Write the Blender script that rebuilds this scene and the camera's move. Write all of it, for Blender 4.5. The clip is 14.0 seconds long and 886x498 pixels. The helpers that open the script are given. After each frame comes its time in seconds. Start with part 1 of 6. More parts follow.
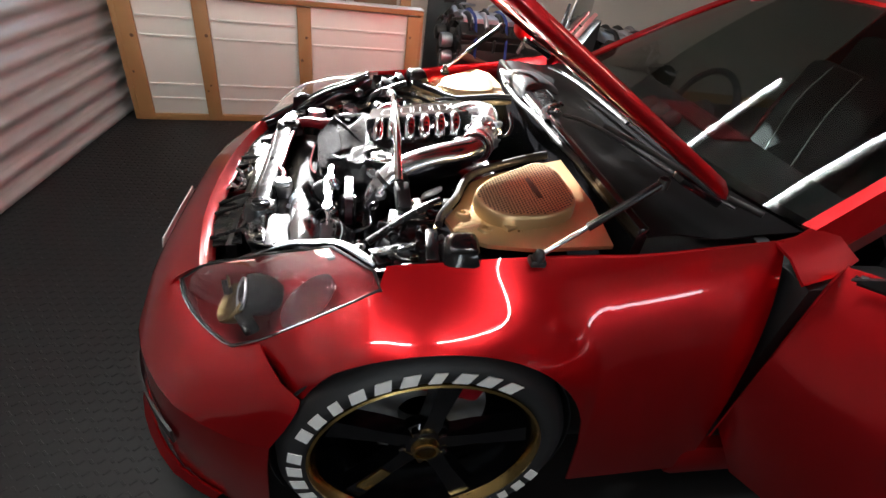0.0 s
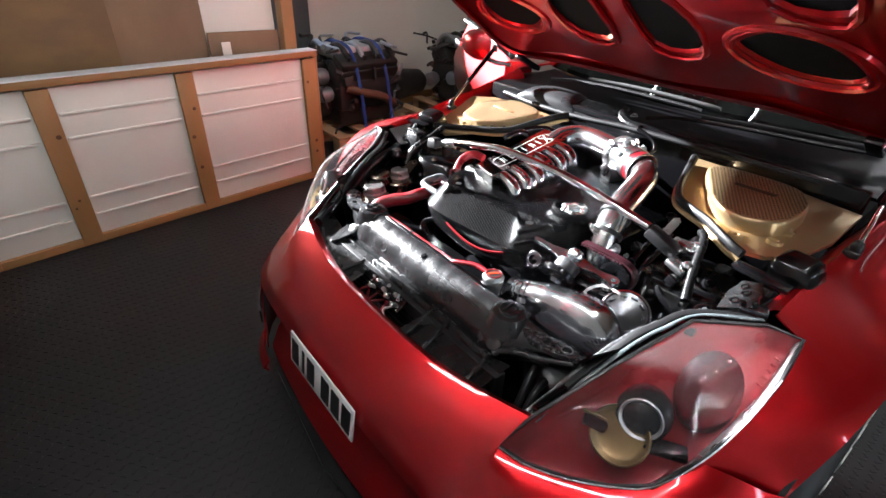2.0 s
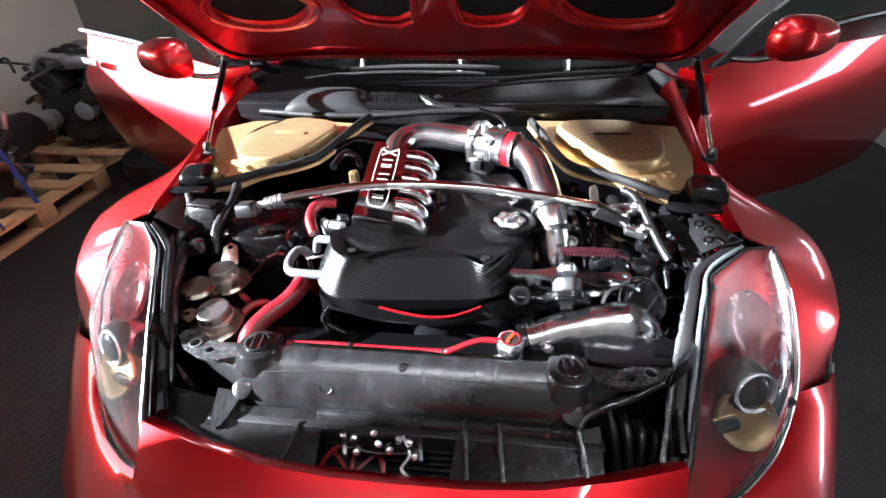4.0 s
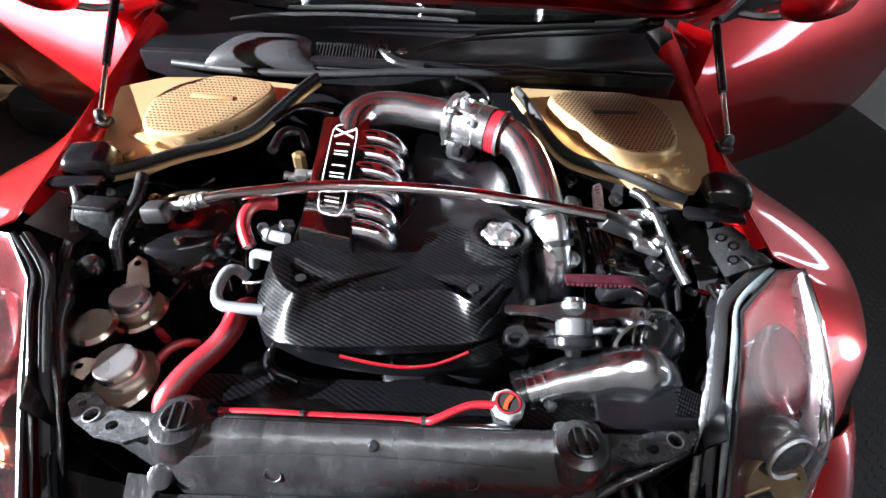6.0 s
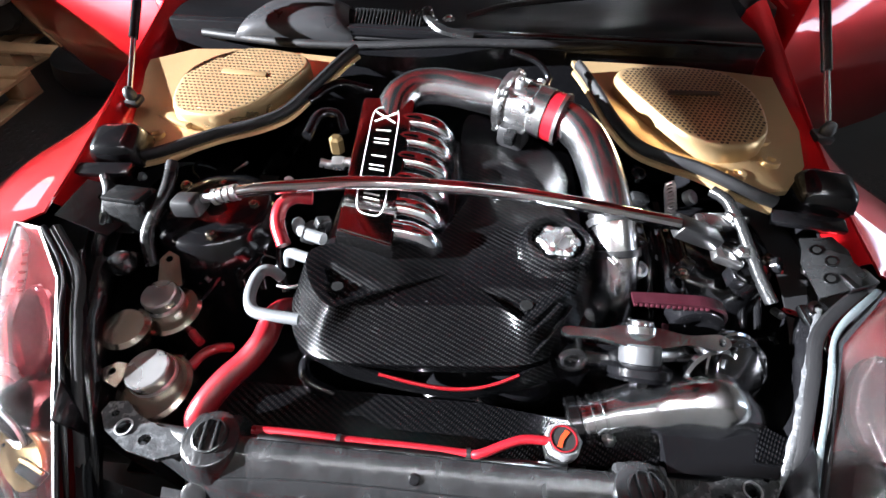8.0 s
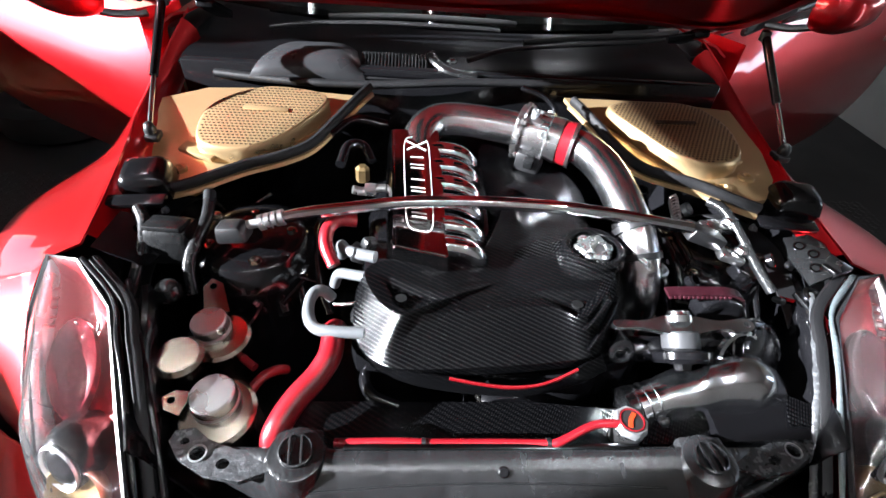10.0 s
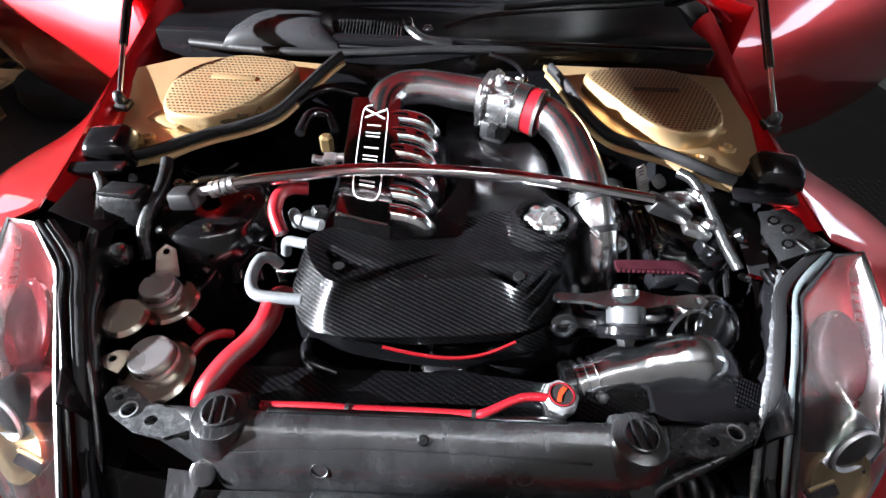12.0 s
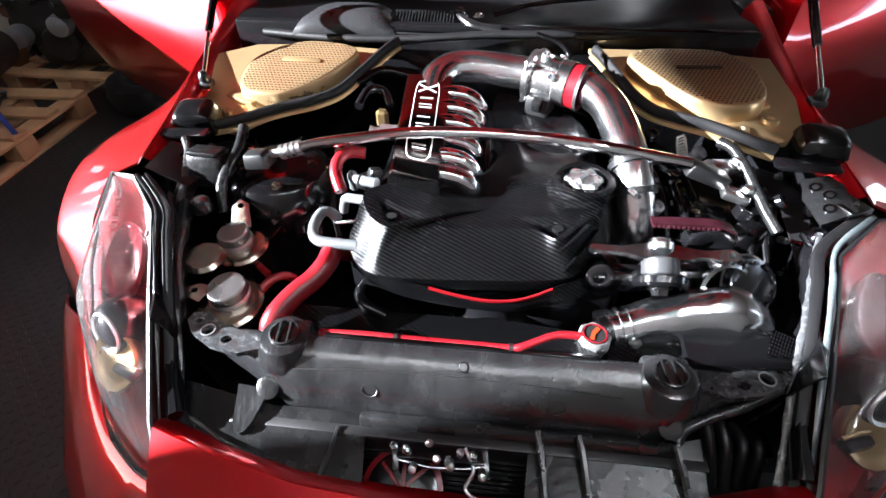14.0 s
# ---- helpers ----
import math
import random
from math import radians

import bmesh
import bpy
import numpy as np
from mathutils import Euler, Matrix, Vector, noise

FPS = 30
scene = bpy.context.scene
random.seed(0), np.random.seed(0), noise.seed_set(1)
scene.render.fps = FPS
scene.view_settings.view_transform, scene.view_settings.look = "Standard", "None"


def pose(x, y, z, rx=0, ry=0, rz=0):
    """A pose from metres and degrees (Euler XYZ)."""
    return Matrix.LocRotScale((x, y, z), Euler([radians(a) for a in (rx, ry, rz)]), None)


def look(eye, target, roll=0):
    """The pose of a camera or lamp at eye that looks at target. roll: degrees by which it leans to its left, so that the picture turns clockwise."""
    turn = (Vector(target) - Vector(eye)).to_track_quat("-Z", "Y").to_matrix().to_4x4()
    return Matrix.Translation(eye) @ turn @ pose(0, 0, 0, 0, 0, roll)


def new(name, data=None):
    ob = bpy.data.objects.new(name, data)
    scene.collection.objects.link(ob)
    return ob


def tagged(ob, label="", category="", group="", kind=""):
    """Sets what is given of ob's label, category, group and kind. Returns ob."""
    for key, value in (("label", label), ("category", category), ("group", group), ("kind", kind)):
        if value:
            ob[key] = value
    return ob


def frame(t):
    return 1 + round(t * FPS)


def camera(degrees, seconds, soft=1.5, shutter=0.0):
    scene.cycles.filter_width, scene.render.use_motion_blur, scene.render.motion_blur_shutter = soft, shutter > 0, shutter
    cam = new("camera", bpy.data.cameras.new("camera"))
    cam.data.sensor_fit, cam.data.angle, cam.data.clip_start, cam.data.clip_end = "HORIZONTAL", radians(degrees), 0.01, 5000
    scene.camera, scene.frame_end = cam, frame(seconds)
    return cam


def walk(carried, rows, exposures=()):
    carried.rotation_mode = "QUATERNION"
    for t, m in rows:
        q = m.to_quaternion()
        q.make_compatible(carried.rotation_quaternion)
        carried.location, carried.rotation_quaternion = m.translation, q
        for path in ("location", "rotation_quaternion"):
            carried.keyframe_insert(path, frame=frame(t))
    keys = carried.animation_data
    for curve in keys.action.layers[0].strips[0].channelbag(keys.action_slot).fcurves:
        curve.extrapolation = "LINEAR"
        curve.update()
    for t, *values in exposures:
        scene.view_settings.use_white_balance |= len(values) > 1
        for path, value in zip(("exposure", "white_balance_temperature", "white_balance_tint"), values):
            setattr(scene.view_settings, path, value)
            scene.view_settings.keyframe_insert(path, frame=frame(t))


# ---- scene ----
cam = camera(85.9, 14.0)
PATH = [
    (0, (1.486, -0.178, 1.387), (-0.095, 0.2, 0.222), 9.1),
    (0.5, (1.351, -0.448, 1.366), (-0.236, 0.052, 0.256), 7.5),
    (1, (1.239, -0.73, 1.375), (-0.221, 0.09, 0.283), 6.2),
    (1.5, (1.052, -0.91, 1.317), (-0.38, 0.013, 0.269), 4.4),
    (2, (0.835, -1.068, 1.318), (-0.459, 0.036, 0.264), 3.1),
    (2.5, (0.65, -1.176, 1.311), (-0.31, 0.22, 0.249), 2.4),
    (3, (0.482, -1.228, 1.306), (-0.13, 0.341, 0.227), 1.1),
    (3.5, (0.296, -1.11, 1.293), (-0.115, 0.511, 0.197), -1.6),
    (4, (0.17, -1.019, 1.311), (-0.032, 0.63, 0.198), -1.4),
    (4.2, (0.108, -0.981, 1.322), (0.006, 0.675, 0.205), -1.1),
    (6.3, (0.099, -0.707, 1.314), (0.117, 0.742, -0.065), 3.3),
    (6.5, (0.119, -0.676, 1.31), (0.105, 0.748, -0.095), 3.1),
    (7, (0.133, -0.62, 1.302), (0.045, 0.756, -0.147), 1.1),
    (7.5, (0.11, -0.611, 1.303), (-0.015, 0.779, -0.129), 0.6),
    (8, (0.07, -0.633, 1.318), (-0.045, 0.718, -0.152), 0.8),
    (8.2, (0.026, -0.65, 1.314), (-0.059, 0.694, -0.165), 0.6),
    (10.3, (-0.125, -0.72, 1.308), (0.024, 0.787, 0.001), 5.3),
    (10.5, (-0.13, -0.716, 1.309), (-0.027, 0.783, -0.011), 4.4),
    (11, (-0.086, -0.718, 1.287), (-0.031, 0.753, -0.066), 3.1),
    (11.5, (-0.013, -0.712, 1.284), (0.044, 0.727, -0.104), 2.9),
    (12, (0.034, -0.722, 1.293), (0.041, 0.72, -0.093), 2.5),
    (12.5, (0.063, -0.738, 1.291), (0.041, 0.751, -0.044), 2.6),
    (13, (0.083, -0.749, 1.268), (0.023, 0.73, -0.078), 2.1),
    (13.5, (0.079, -0.746, 1.253), (-0.039, 0.668, -0.157), 1.1),
    (14, (0.04, -0.84, 1.263), (-0.138, 0.626, -0.085), -0.7),
]
walk(cam, [(t, look(eye, target, roll)) for t, eye, target, roll in PATH],
     exposures=[(0, 3.97, 6450, 10), (1.5, 3.9, 6250, 10), (2.5, 3.72, 6050, 10), (3, 3.74, 6000, 10), (3.5, 4.03, 5950, 10), (4.2, 4.03, 5950, 10),
                (6.3, 3.74, 6000, 10), (8.2, 3.7, 6000, 10), (10.3, 3.42, 6000, 10), (11.2, 3.37, 6000, 10), (12, 3.47, 6000, 10), (13.3, 3.57, 6000, 10), (14, 3.72, 6000, 10)])

# world, sun and lamps
world = bpy.data.worlds.new("world")
scene.world = world
world.use_nodes = True
sky = world.node_tree.nodes.new("ShaderNodeTexSky")
sky.sky_type, sky.sun_disc = "NISHITA", False
sky.sun_elevation, sky.sun_rotation = radians(18), radians(-102)
world.node_tree.links.new(sky.outputs[0], world.node_tree.nodes["Background"].inputs[0])
world.node_tree.nodes["Background"].inputs[1].default_value = 0.05

SUN_TO = Vector((-0.9, -0.19, 0.30))          # towards the sun
sun_data = bpy.data.lights.new("sun", "SUN")
sun_data.energy, sun_data.angle, sun_data.color = 5.0, radians(0.5), (1.0, 0.988, 0.985)
sun = new("sun", sun_data)
sun.matrix_world = look(SUN_TO * 12, (0, 0, 0))


def tube_lamp(x0, y0, x1, y1, z, watts):
    data = bpy.data.lights.new("tube_light", "AREA")
    data.shape, data.size, data.size_y = "RECTANGLE", math.hypot(x1 - x0, y1 - y0), 0.012
    data.energy, data.color = watts, (1.0, 0.985, 0.98)
    ob = new("tube_light", data)
    ob.location = ((x0 + x1) / 2, (y0 + y1) / 2, z)
    ob.rotation_euler = (0, 0, math.atan2(y1 - y0, x1 - x0))
    return ob


# materials
def node_mat(name, color, rough=0.5, metal=0.0, vary=0.15, scale=6.0, bump=0.1, fine=120.0, coat=0.0, coat_rough=0.05,
             spec=0.5, dirt=None, rough_vary=0.1, stretch=(1, 1, 1)):
    m = bpy.data.materials.new(name)
    m.use_nodes = True
    nt = m.node_tree
    b = nt.nodes["Principled BSDF"]
    b.inputs["Metallic"].default_value = metal
    b.inputs["Coat Weight"].default_value = coat
    b.inputs["Coat Roughness"].default_value = coat_rough
    b.inputs["Specular IOR Level"].default_value = spec
    co = nt.nodes.new("ShaderNodeTexCoord")
    info = nt.nodes.new("ShaderNodeObjectInfo")
    big = nt.nodes.new("ShaderNodeTexNoise")
    big.inputs["Scale"].default_value, big.inputs["Detail"].default_value = scale, 5
    small = nt.nodes.new("ShaderNodeTexNoise")
    small.inputs["Scale"].default_value, small.inputs["Detail"].default_value = fine, 3
    grain = nt.nodes.new("ShaderNodeMapping")
    grain.inputs["Scale"].default_value = stretch
    nt.links.new(co.outputs["Object"], grain.inputs[0])
    nt.links.new(grain.outputs[0], big.inputs["Vector"])
    nt.links.new(grain.outputs[0], small.inputs["Vector"])
    mix = nt.nodes.new("ShaderNodeMix")
    mix.data_type = "RGBA"
    c = Vector(color)
    mix.inputs["A"].default_value = (*(c * (1 - vary)), 1)
    mix.inputs["B"].default_value = (*(Vector(dirt) if dirt else c * (1 + vary)), 1)
    nt.links.new(big.outputs["Fac"], mix.inputs["Factor"])
    hsv = nt.nodes.new("ShaderNodeHueSaturation")
    rv = nt.nodes.new("ShaderNodeMapRange")
    rv.inputs["To Min"].default_value, rv.inputs["To Max"].default_value = 1 - vary * 0.5, 1 + vary * 0.5
    nt.links.new(info.outputs["Random"], rv.inputs["Value"])
    nt.links.new(rv.outputs[0], hsv.inputs["Value"])
    nt.links.new(mix.outputs["Result"], hsv.inputs["Color"])
    nt.links.new(hsv.outputs[0], b.inputs["Base Color"])
    rr = nt.nodes.new("ShaderNodeMapRange")
    rr.inputs["To Min"].default_value, rr.inputs["To Max"].default_value = max(0.02, rough - rough_vary), rough + rough_vary
    nt.links.new(big.outputs["Fac"], rr.inputs["Value"])
    nt.links.new(rr.outputs[0], b.inputs["Roughness"])
    if bump:
        bp = nt.nodes.new("ShaderNodeBump")
        bp.inputs["Strength"].default_value, bp.inputs["Distance"].default_value = bump, 0.002
        nt.links.new(small.outputs["Fac"], bp.inputs["Height"])
        nt.links.new(bp.outputs[0], b.inputs["Normal"])
    return m


RED = node_mat("candy_red_paint", (0.46, 0.0028, 0.0064), 0.31, 0.8, 0.08, 3, 0.0, coat=1.0, coat_rough=0.03, rough_vary=0.04)
RED_HOUSING = node_mat("red_lamp_housing", (0.17, 0.004, 0.007), 0.3, 0.2, 0.15, 9, 0.02, coat=0.1, spec=0.3)
BELT = node_mat("ribbed_belt_rubber", (0.022, 0.004, 0.007), 0.42, 0, 0.4, 60, 0.3, spec=0.25)
COWL = node_mat("satin_black_cowl_plastic", (0.003, 0.003, 0.0035), 0.32, 0, 0.3, 9, 0.1, 150, spec=0.13)
RED_SATIN = node_mat("red_hose_silicone", (0.17, 0.004, 0.008), 0.3, 0, 0.12, 20, 0.05, spec=0.6)
BLACK_GLOSS = node_mat("black_gloss_paint", (0.0035, 0.0035, 0.004), 0.15, 0, 0.3, 8, 0.3, 42, rough_vary=0.07)
BLACK_PLASTIC = node_mat("black_plastic", (0.007, 0.007, 0.0075), 0.38, 0, 0.35, 14, 0.12, 200)
SUPPORT = node_mat("scratched_black_plastic", (0.0045, 0.0047, 0.005), 0.23, 0, 0.4, 12, 0.5, 60, spec=1.0, dirt=(0.019, 0.0195, 0.0205), rough_vary=0.2, stretch=(2.6, 1.2, 1.5))
GREY_PLASTIC = node_mat("scuffed_black_plastic", (0.005, 0.0052, 0.0055), 0.26, 0, 0.5, 22, 0.6, 70, spec=0.5, dirt=(0.014, 0.0145, 0.015), rough_vary=0.16)
COWL_BOX = node_mat("satin_grey_cowl_box", (0.022, 0.0225, 0.024), 0.3, 0, 0.3, 14, 0.15, 120, spec=0.6)
SEAL = node_mat("rubber_seal", (0.005, 0.005, 0.0055), 0.5, 0, 0.3, 20, 0.2, 120, spec=0.3)
RUBBER = node_mat("tyre_rubber", (0.010, 0.010, 0.010), 0.55, 0, 0.3, 10, 0.15, 150)
CHROME = node_mat("chrome", (0.82, 0.82, 0.83), 0.07, 1, 0.06, 10, 0.02, 30, rough_vary=0.04)
PLENUM = node_mat("polished_plenum_plate", (0.46, 0.44, 0.44), 0.09, 1, 0.1, 10, 0.02, 30, rough_vary=0.04)
POLISHED = node_mat("polished_pipe", (0.80, 0.80, 0.81), 0.2, 1, 0.08, 14, 0.05, 60, rough_vary=0.06)
ALU = node_mat("brushed_aluminium", (0.62, 0.62, 0.62), 0.28, 1, 0.15, 15, 0.06, 160)
NICKEL = node_mat("satin_nickel", (0.38, 0.33, 0.27), 0.2, 1, 0.12, 25, 0.08, 90, rough_vary=0.08)
DARK_METAL = node_mat("dark_polished_metal", (0.11, 0.11, 0.115), 0.2, 1, 0.25, 20, 0.12, 80, rough_vary=0.1)
CAST = node_mat("polished_casting", (0.64, 0.65, 0.66), 0.18, 1, 0.3, 22, 0.6, 32, rough_vary=0.12)
CAST_DARK = node_mat("dull_grey_casting", (0.045, 0.046, 0.048), 0.4, 0.3, 0.25, 22, 0.3, 60)
GREY_HOSE = node_mat("grey_rubber_hose", (0.085, 0.09, 0.094), 0.45, 0, 0.2, 25, 0.15, 150)
ORANGE = node_mat("orange_enamel", (0.40, 0.035, 0.008), 0.35, 0, 0.1, 30, 0.0)
PALE_EDGE = node_mat("scuffed_pale_plastic", (0.16, 0.168, 0.178), 0.24, 0, 0.35, 60, 0.5, 90, dirt=(0.05, 0.075, 0.08), rough_vary=0.15)
SCUFFED = node_mat("scuffed_grey_flange", (0.016, 0.0165, 0.0175), 0.24, 0, 0.6, 110, 0.9, 90, spec=0.7, dirt=(0.07, 0.073, 0.076), rough_vary=0.2)
LAMP_BOWL = node_mat("dark_red_reflector", (0.05, 0.003, 0.005), 0.16, 0.2, 0.2, 12, 0.02, coat=0.5)
BEZEL = node_mat("bright_bezel_plating", (0.5, 0.46, 0.47), 0.26, 0.9, 0.2, 18, 0.15, 60, rough_vary=0.1)
ALU_DULL = node_mat("cast_aluminium", (0.42, 0.43, 0.44), 0.45, 0.9, 0.25, 30, 0.3, 200)
GOLD = node_mat("gold_paint", (0.50, 0.35, 0.18), 0.3, 0.75, 0.12, 7, 0.05, 80, rough_vary=0.08)
GOLD_DARK = node_mat("dark_gold_marks", (0.05, 0.03, 0.014), 0.5, 0.4, 0.1, 7, 0.0)
GOLD_SATIN = node_mat("satin_gold_shroud", (0.19, 0.13, 0.058), 0.42, 0.8, 0.2, 14, 0.1)
GOLD_METAL = node_mat("gold_metal", (0.75, 0.52, 0.2), 0.22, 1, 0.1, 12, 0.02)
WHITE_PAINT = node_mat("white_letter_paint", (0.78, 0.77, 0.72), 0.55, 0, 0.12, 40, 0.1)
PLATE_WHITE = node_mat("white_plate_acrylic", (0.75, 0.75, 0.73), 0.2, 0, 0.04, 10, 0.0)
INK = node_mat("black_ink", (0.012, 0.012, 0.012), 0.4, 0, 0.1, 10, 0.0)
WOOD = node_mat("pine_timber", (0.50, 0.29, 0.115), 0.5, 0, 0.35, 9, 0.25, 60, dirt=(0.36, 0.17, 0.055), stretch=(6, 6, 0.7))
KNOT = node_mat("pine_knot", (0.10, 0.042, 0.016), 0.5, 0, 0.3, 30, 0.1)
WOOD_OLD = node_mat("weathered_pallet_wood", (0.36, 0.22, 0.11), 0.7, 0, 0.4, 9, 0.4, 70)
PLY = node_mat("stained_plywood", (0.05, 0.022, 0.008), 0.6, 0, 0.4, 3.4, 0.3, 60, dirt=(0.25, 0.14, 0.045), stretch=(1, 1, 2.2))
CARD = node_mat("brown_cardboard", (0.13, 0.075, 0.04), 0.75, 0, 0.3, 3, 0.25, 60, dirt=(0.27, 0.165, 0.092), stretch=(1, 1, 0.6))
WHITE_PANEL = node_mat("white_gloss_panel", (0.68, 0.665, 0.59), 0.4, 0, 0.06, 3, 0.05, 90)
WALL_GREY = node_mat("grey_painted_wall", (0.2, 0.2, 0.2), 0.8, 0, 0.15, 2, 0.2, 80)
SLAB = node_mat("pale_concrete", (0.4, 0.39, 0.37), 0.8, 0, 0.2, 2, 0.2, 60)
WALL = node_mat("cream_painted_plaster", (0.52, 0.47, 0.40), 0.8, 0, 0.1, 2, 0.25, 80)
WALL_DARK = node_mat("dark_painted_wall", (0.05, 0.055, 0.055), 0.7, 0, 0.3, 2, 0.2, 80)
CEIL = node_mat("grey_ceiling_board", (0.22, 0.2, 0.18), 0.8, 0, 0.15, 2, 0.2, 60)
FLOOR = node_mat("grey_rubber_floor_tiles", (0.0100, 0.0098, 0.0098), 0.5, 0, 0.35, 3, 0.2, 60, rough_vary=0.12, spec=0.4)
SHUTTER = node_mat("galvanised_shutter_steel", (0.46, 0.455, 0.44), 0.38, 0.25, 0.15, 5, 0.15, 120)
TYRE_IN = node_mat("grimy_engine_metal", (0.018, 0.017, 0.016), 0.5, 0.5, 0.6, 14, 0.5, 80, dirt=(0.05, 0.043, 0.036), rough_vary=0.2)
RUST = node_mat("rusty_cast_iron", (0.13, 0.055, 0.03), 0.7, 0.4, 0.4, 18, 0.4, 90)
BLUE_STRAP = node_mat("blue_ratchet_strap", (0.012, 0.03, 0.16), 0.6, 0, 0.15, 30, 0.2)
LINING = node_mat("matt_black_lining_and_holes", (0.004, 0.004, 0.004), 0.95, 0, 0.3, 12, 0.2, 200, spec=0.1)
FABRIC = node_mat("black_fabric", (0.007, 0.007, 0.0075), 0.85, 0, 0.3, 12, 0.3, 200)
WHITE_FRAME = node_mat("white_frame_paint", (0.7, 0.72, 0.72), 0.4, 0, 0.06, 4, 0.05)
POSTER = node_mat("poster_print", (0.05, 0.16, 0.24), 0.3, 0, 0.5, 5, 0.0, dirt=(0.75, 0.7, 0.66))


def carbon_mat():
    m = node_mat("carbon_fibre_weave", (0.02, 0.02, 0.021), 0.25, 0.0, 0.2, 8, 0.0, coat=0.08, coat_rough=0.05, spec=0.3)
    nt = m.node_tree
    b = nt.nodes["Principled BSDF"]
    co = nt.nodes.new("ShaderNodeTexCoord")
    # the cloth is laid over the edges, so that its pattern runs on down the sides
    axes, cloth, drop = nt.nodes.new("ShaderNodeSeparateXYZ"), nt.nodes.new("ShaderNodeCombineXYZ"), nt.nodes.new("ShaderNodeMath")
    drop.operation = "ADD"
    nt.links.new(co.outputs["Object"], axes.inputs[0])
    nt.links.new(axes.outputs["X"], cloth.inputs["X"])
    nt.links.new(axes.outputs["Y"], drop.inputs[0])
    nt.links.new(axes.outputs["Z"], drop.inputs[1])
    nt.links.new(drop.outputs[0], cloth.inputs["Y"])
    facs = []
    for ang in (32, -58):
        mp = nt.nodes.new("ShaderNodeMapping")
        mp.inputs["Rotation"].default_value = (0, 0, radians(ang))
        w = nt.nodes.new("ShaderNodeTexWave")
        w.inputs["Scale"].default_value, w.inputs["Distortion"].default_value = 78 if ang > 0 else 39, 0
        nt.links.new(cloth.outputs[0], mp.inputs[0])
        nt.links.new(mp.outputs[0], w.inputs["Vector"])
        facs.append(w.outputs["Fac"])
    mul = nt.nodes.new("ShaderNodeMath")
    mul.operation = "MULTIPLY"
    nt.links.new(facs[0], mul.inputs[0])
    nt.links.new(facs[1], mul.inputs[1])
    mix = nt.nodes.new("ShaderNodeMix")
    mix.data_type = "RGBA"
    mix.inputs["A"].default_value, mix.inputs["B"].default_value = (0.0008, 0.0008, 0.001, 1), (0.0058, 0.0058, 0.0062, 1)
    nt.links.new(mul.outputs[0], mix.inputs["Factor"])
    tow = nt.nodes.new("ShaderNodeMapRange")
    tow.inputs["From Min"].default_value, tow.inputs["From Max"].default_value = 0.15, 0.5
    tow.inputs["To Min"].default_value, tow.inputs["To Max"].default_value = 0.0, 0.62
    nt.links.new(mul.outputs[0], tow.inputs["Value"])
    nt.links.new(tow.outputs[0], b.inputs["Specular IOR Level"])
    nt.links.new(mix.outputs["Result"], b.inputs["Base Color"])
    bp = nt.nodes.new("ShaderNodeBump")
    bp.inputs["Strength"].default_value, bp.inputs["Distance"].default_value = 0.36, 0.002
    nt.links.new(facs[0], bp.inputs["Height"])
    nt.links.new(bp.outputs[0], b.inputs["Normal"])
    nt.links.new(bp.outputs[0], b.inputs["Coat Normal"])
    return m


CARBON = carbon_mat()


def glass_mat(name, color, rough=0.02, clear=1.0, ior=1.35):
    m = bpy.data.materials.new(name)
    m.use_nodes = True
    nt = m.node_tree
    b = nt.nodes["Principled BSDF"]
    b.inputs["Base Color"].default_value = (*color, 1)
    b.inputs["Roughness"].default_value = rough
    b.inputs["Transmission Weight"].default_value = clear
    b.inputs["IOR"].default_value = ior
    n = nt.nodes.new("ShaderNodeTexNoise")
    n.inputs["Scale"].default_value = 7
    r = nt.nodes.new("ShaderNodeMapRange")
    r.inputs["To Min"].default_value, r.inputs["To Max"].default_value = rough * 0.5, rough * 1.6
    nt.links.new(n.outputs["Fac"], r.inputs["Value"])
    nt.links.new(r.outputs[0], b.inputs["Roughness"])
    return m


GLASS = glass_mat("tinted_windscreen_glass", (0.16, 0.20, 0.19))
LENS = glass_mat("hazy_clear_lens", (0.97, 0.96, 0.96), 0.02, 0.993, 1.24)


def glow_mat(name, color, strength):
    m = bpy.data.materials.new(name)
    m.use_nodes = True
    b = m.node_tree.nodes["Principled BSDF"]
    b.inputs["Base Color"].default_value = (*color, 1)
    b.inputs["Emission Color"].default_value = (*color, 1)
    b.inputs["Emission Strength"].default_value = strength
    return m


TUBE = glow_mat("lit_tube", (1.0, 0.97, 0.94), 5)


# mesh tools
def catmull(points, per=6, closed=False):
    p = [Vector(q) for q in points]
    n, out = len(p), []
    if n < 3 and not closed:
        return [p[0].lerp(p[-1], i / per) for i in range(per + 1)]
    for i in range(n if closed else n - 1):
        if closed:
            a, b, c, d = p[i - 1], p[i], p[(i + 1) % n], p[(i + 2) % n]
        else:
            b, c = p[i], p[i + 1]
            a = p[i - 1] if i else b * 2 - c
            d = p[i + 2] if i + 2 < n else c * 2 - b
        for k in range(per):
            t = k / per
            out.append(0.5 * (2 * b + (c - a) * t + (2 * a - 5 * b + 4 * c - d) * t * t + (3 * b - a - 3 * c + d) * t ** 3))
    if not closed:
        out.append(p[-1])
    return out


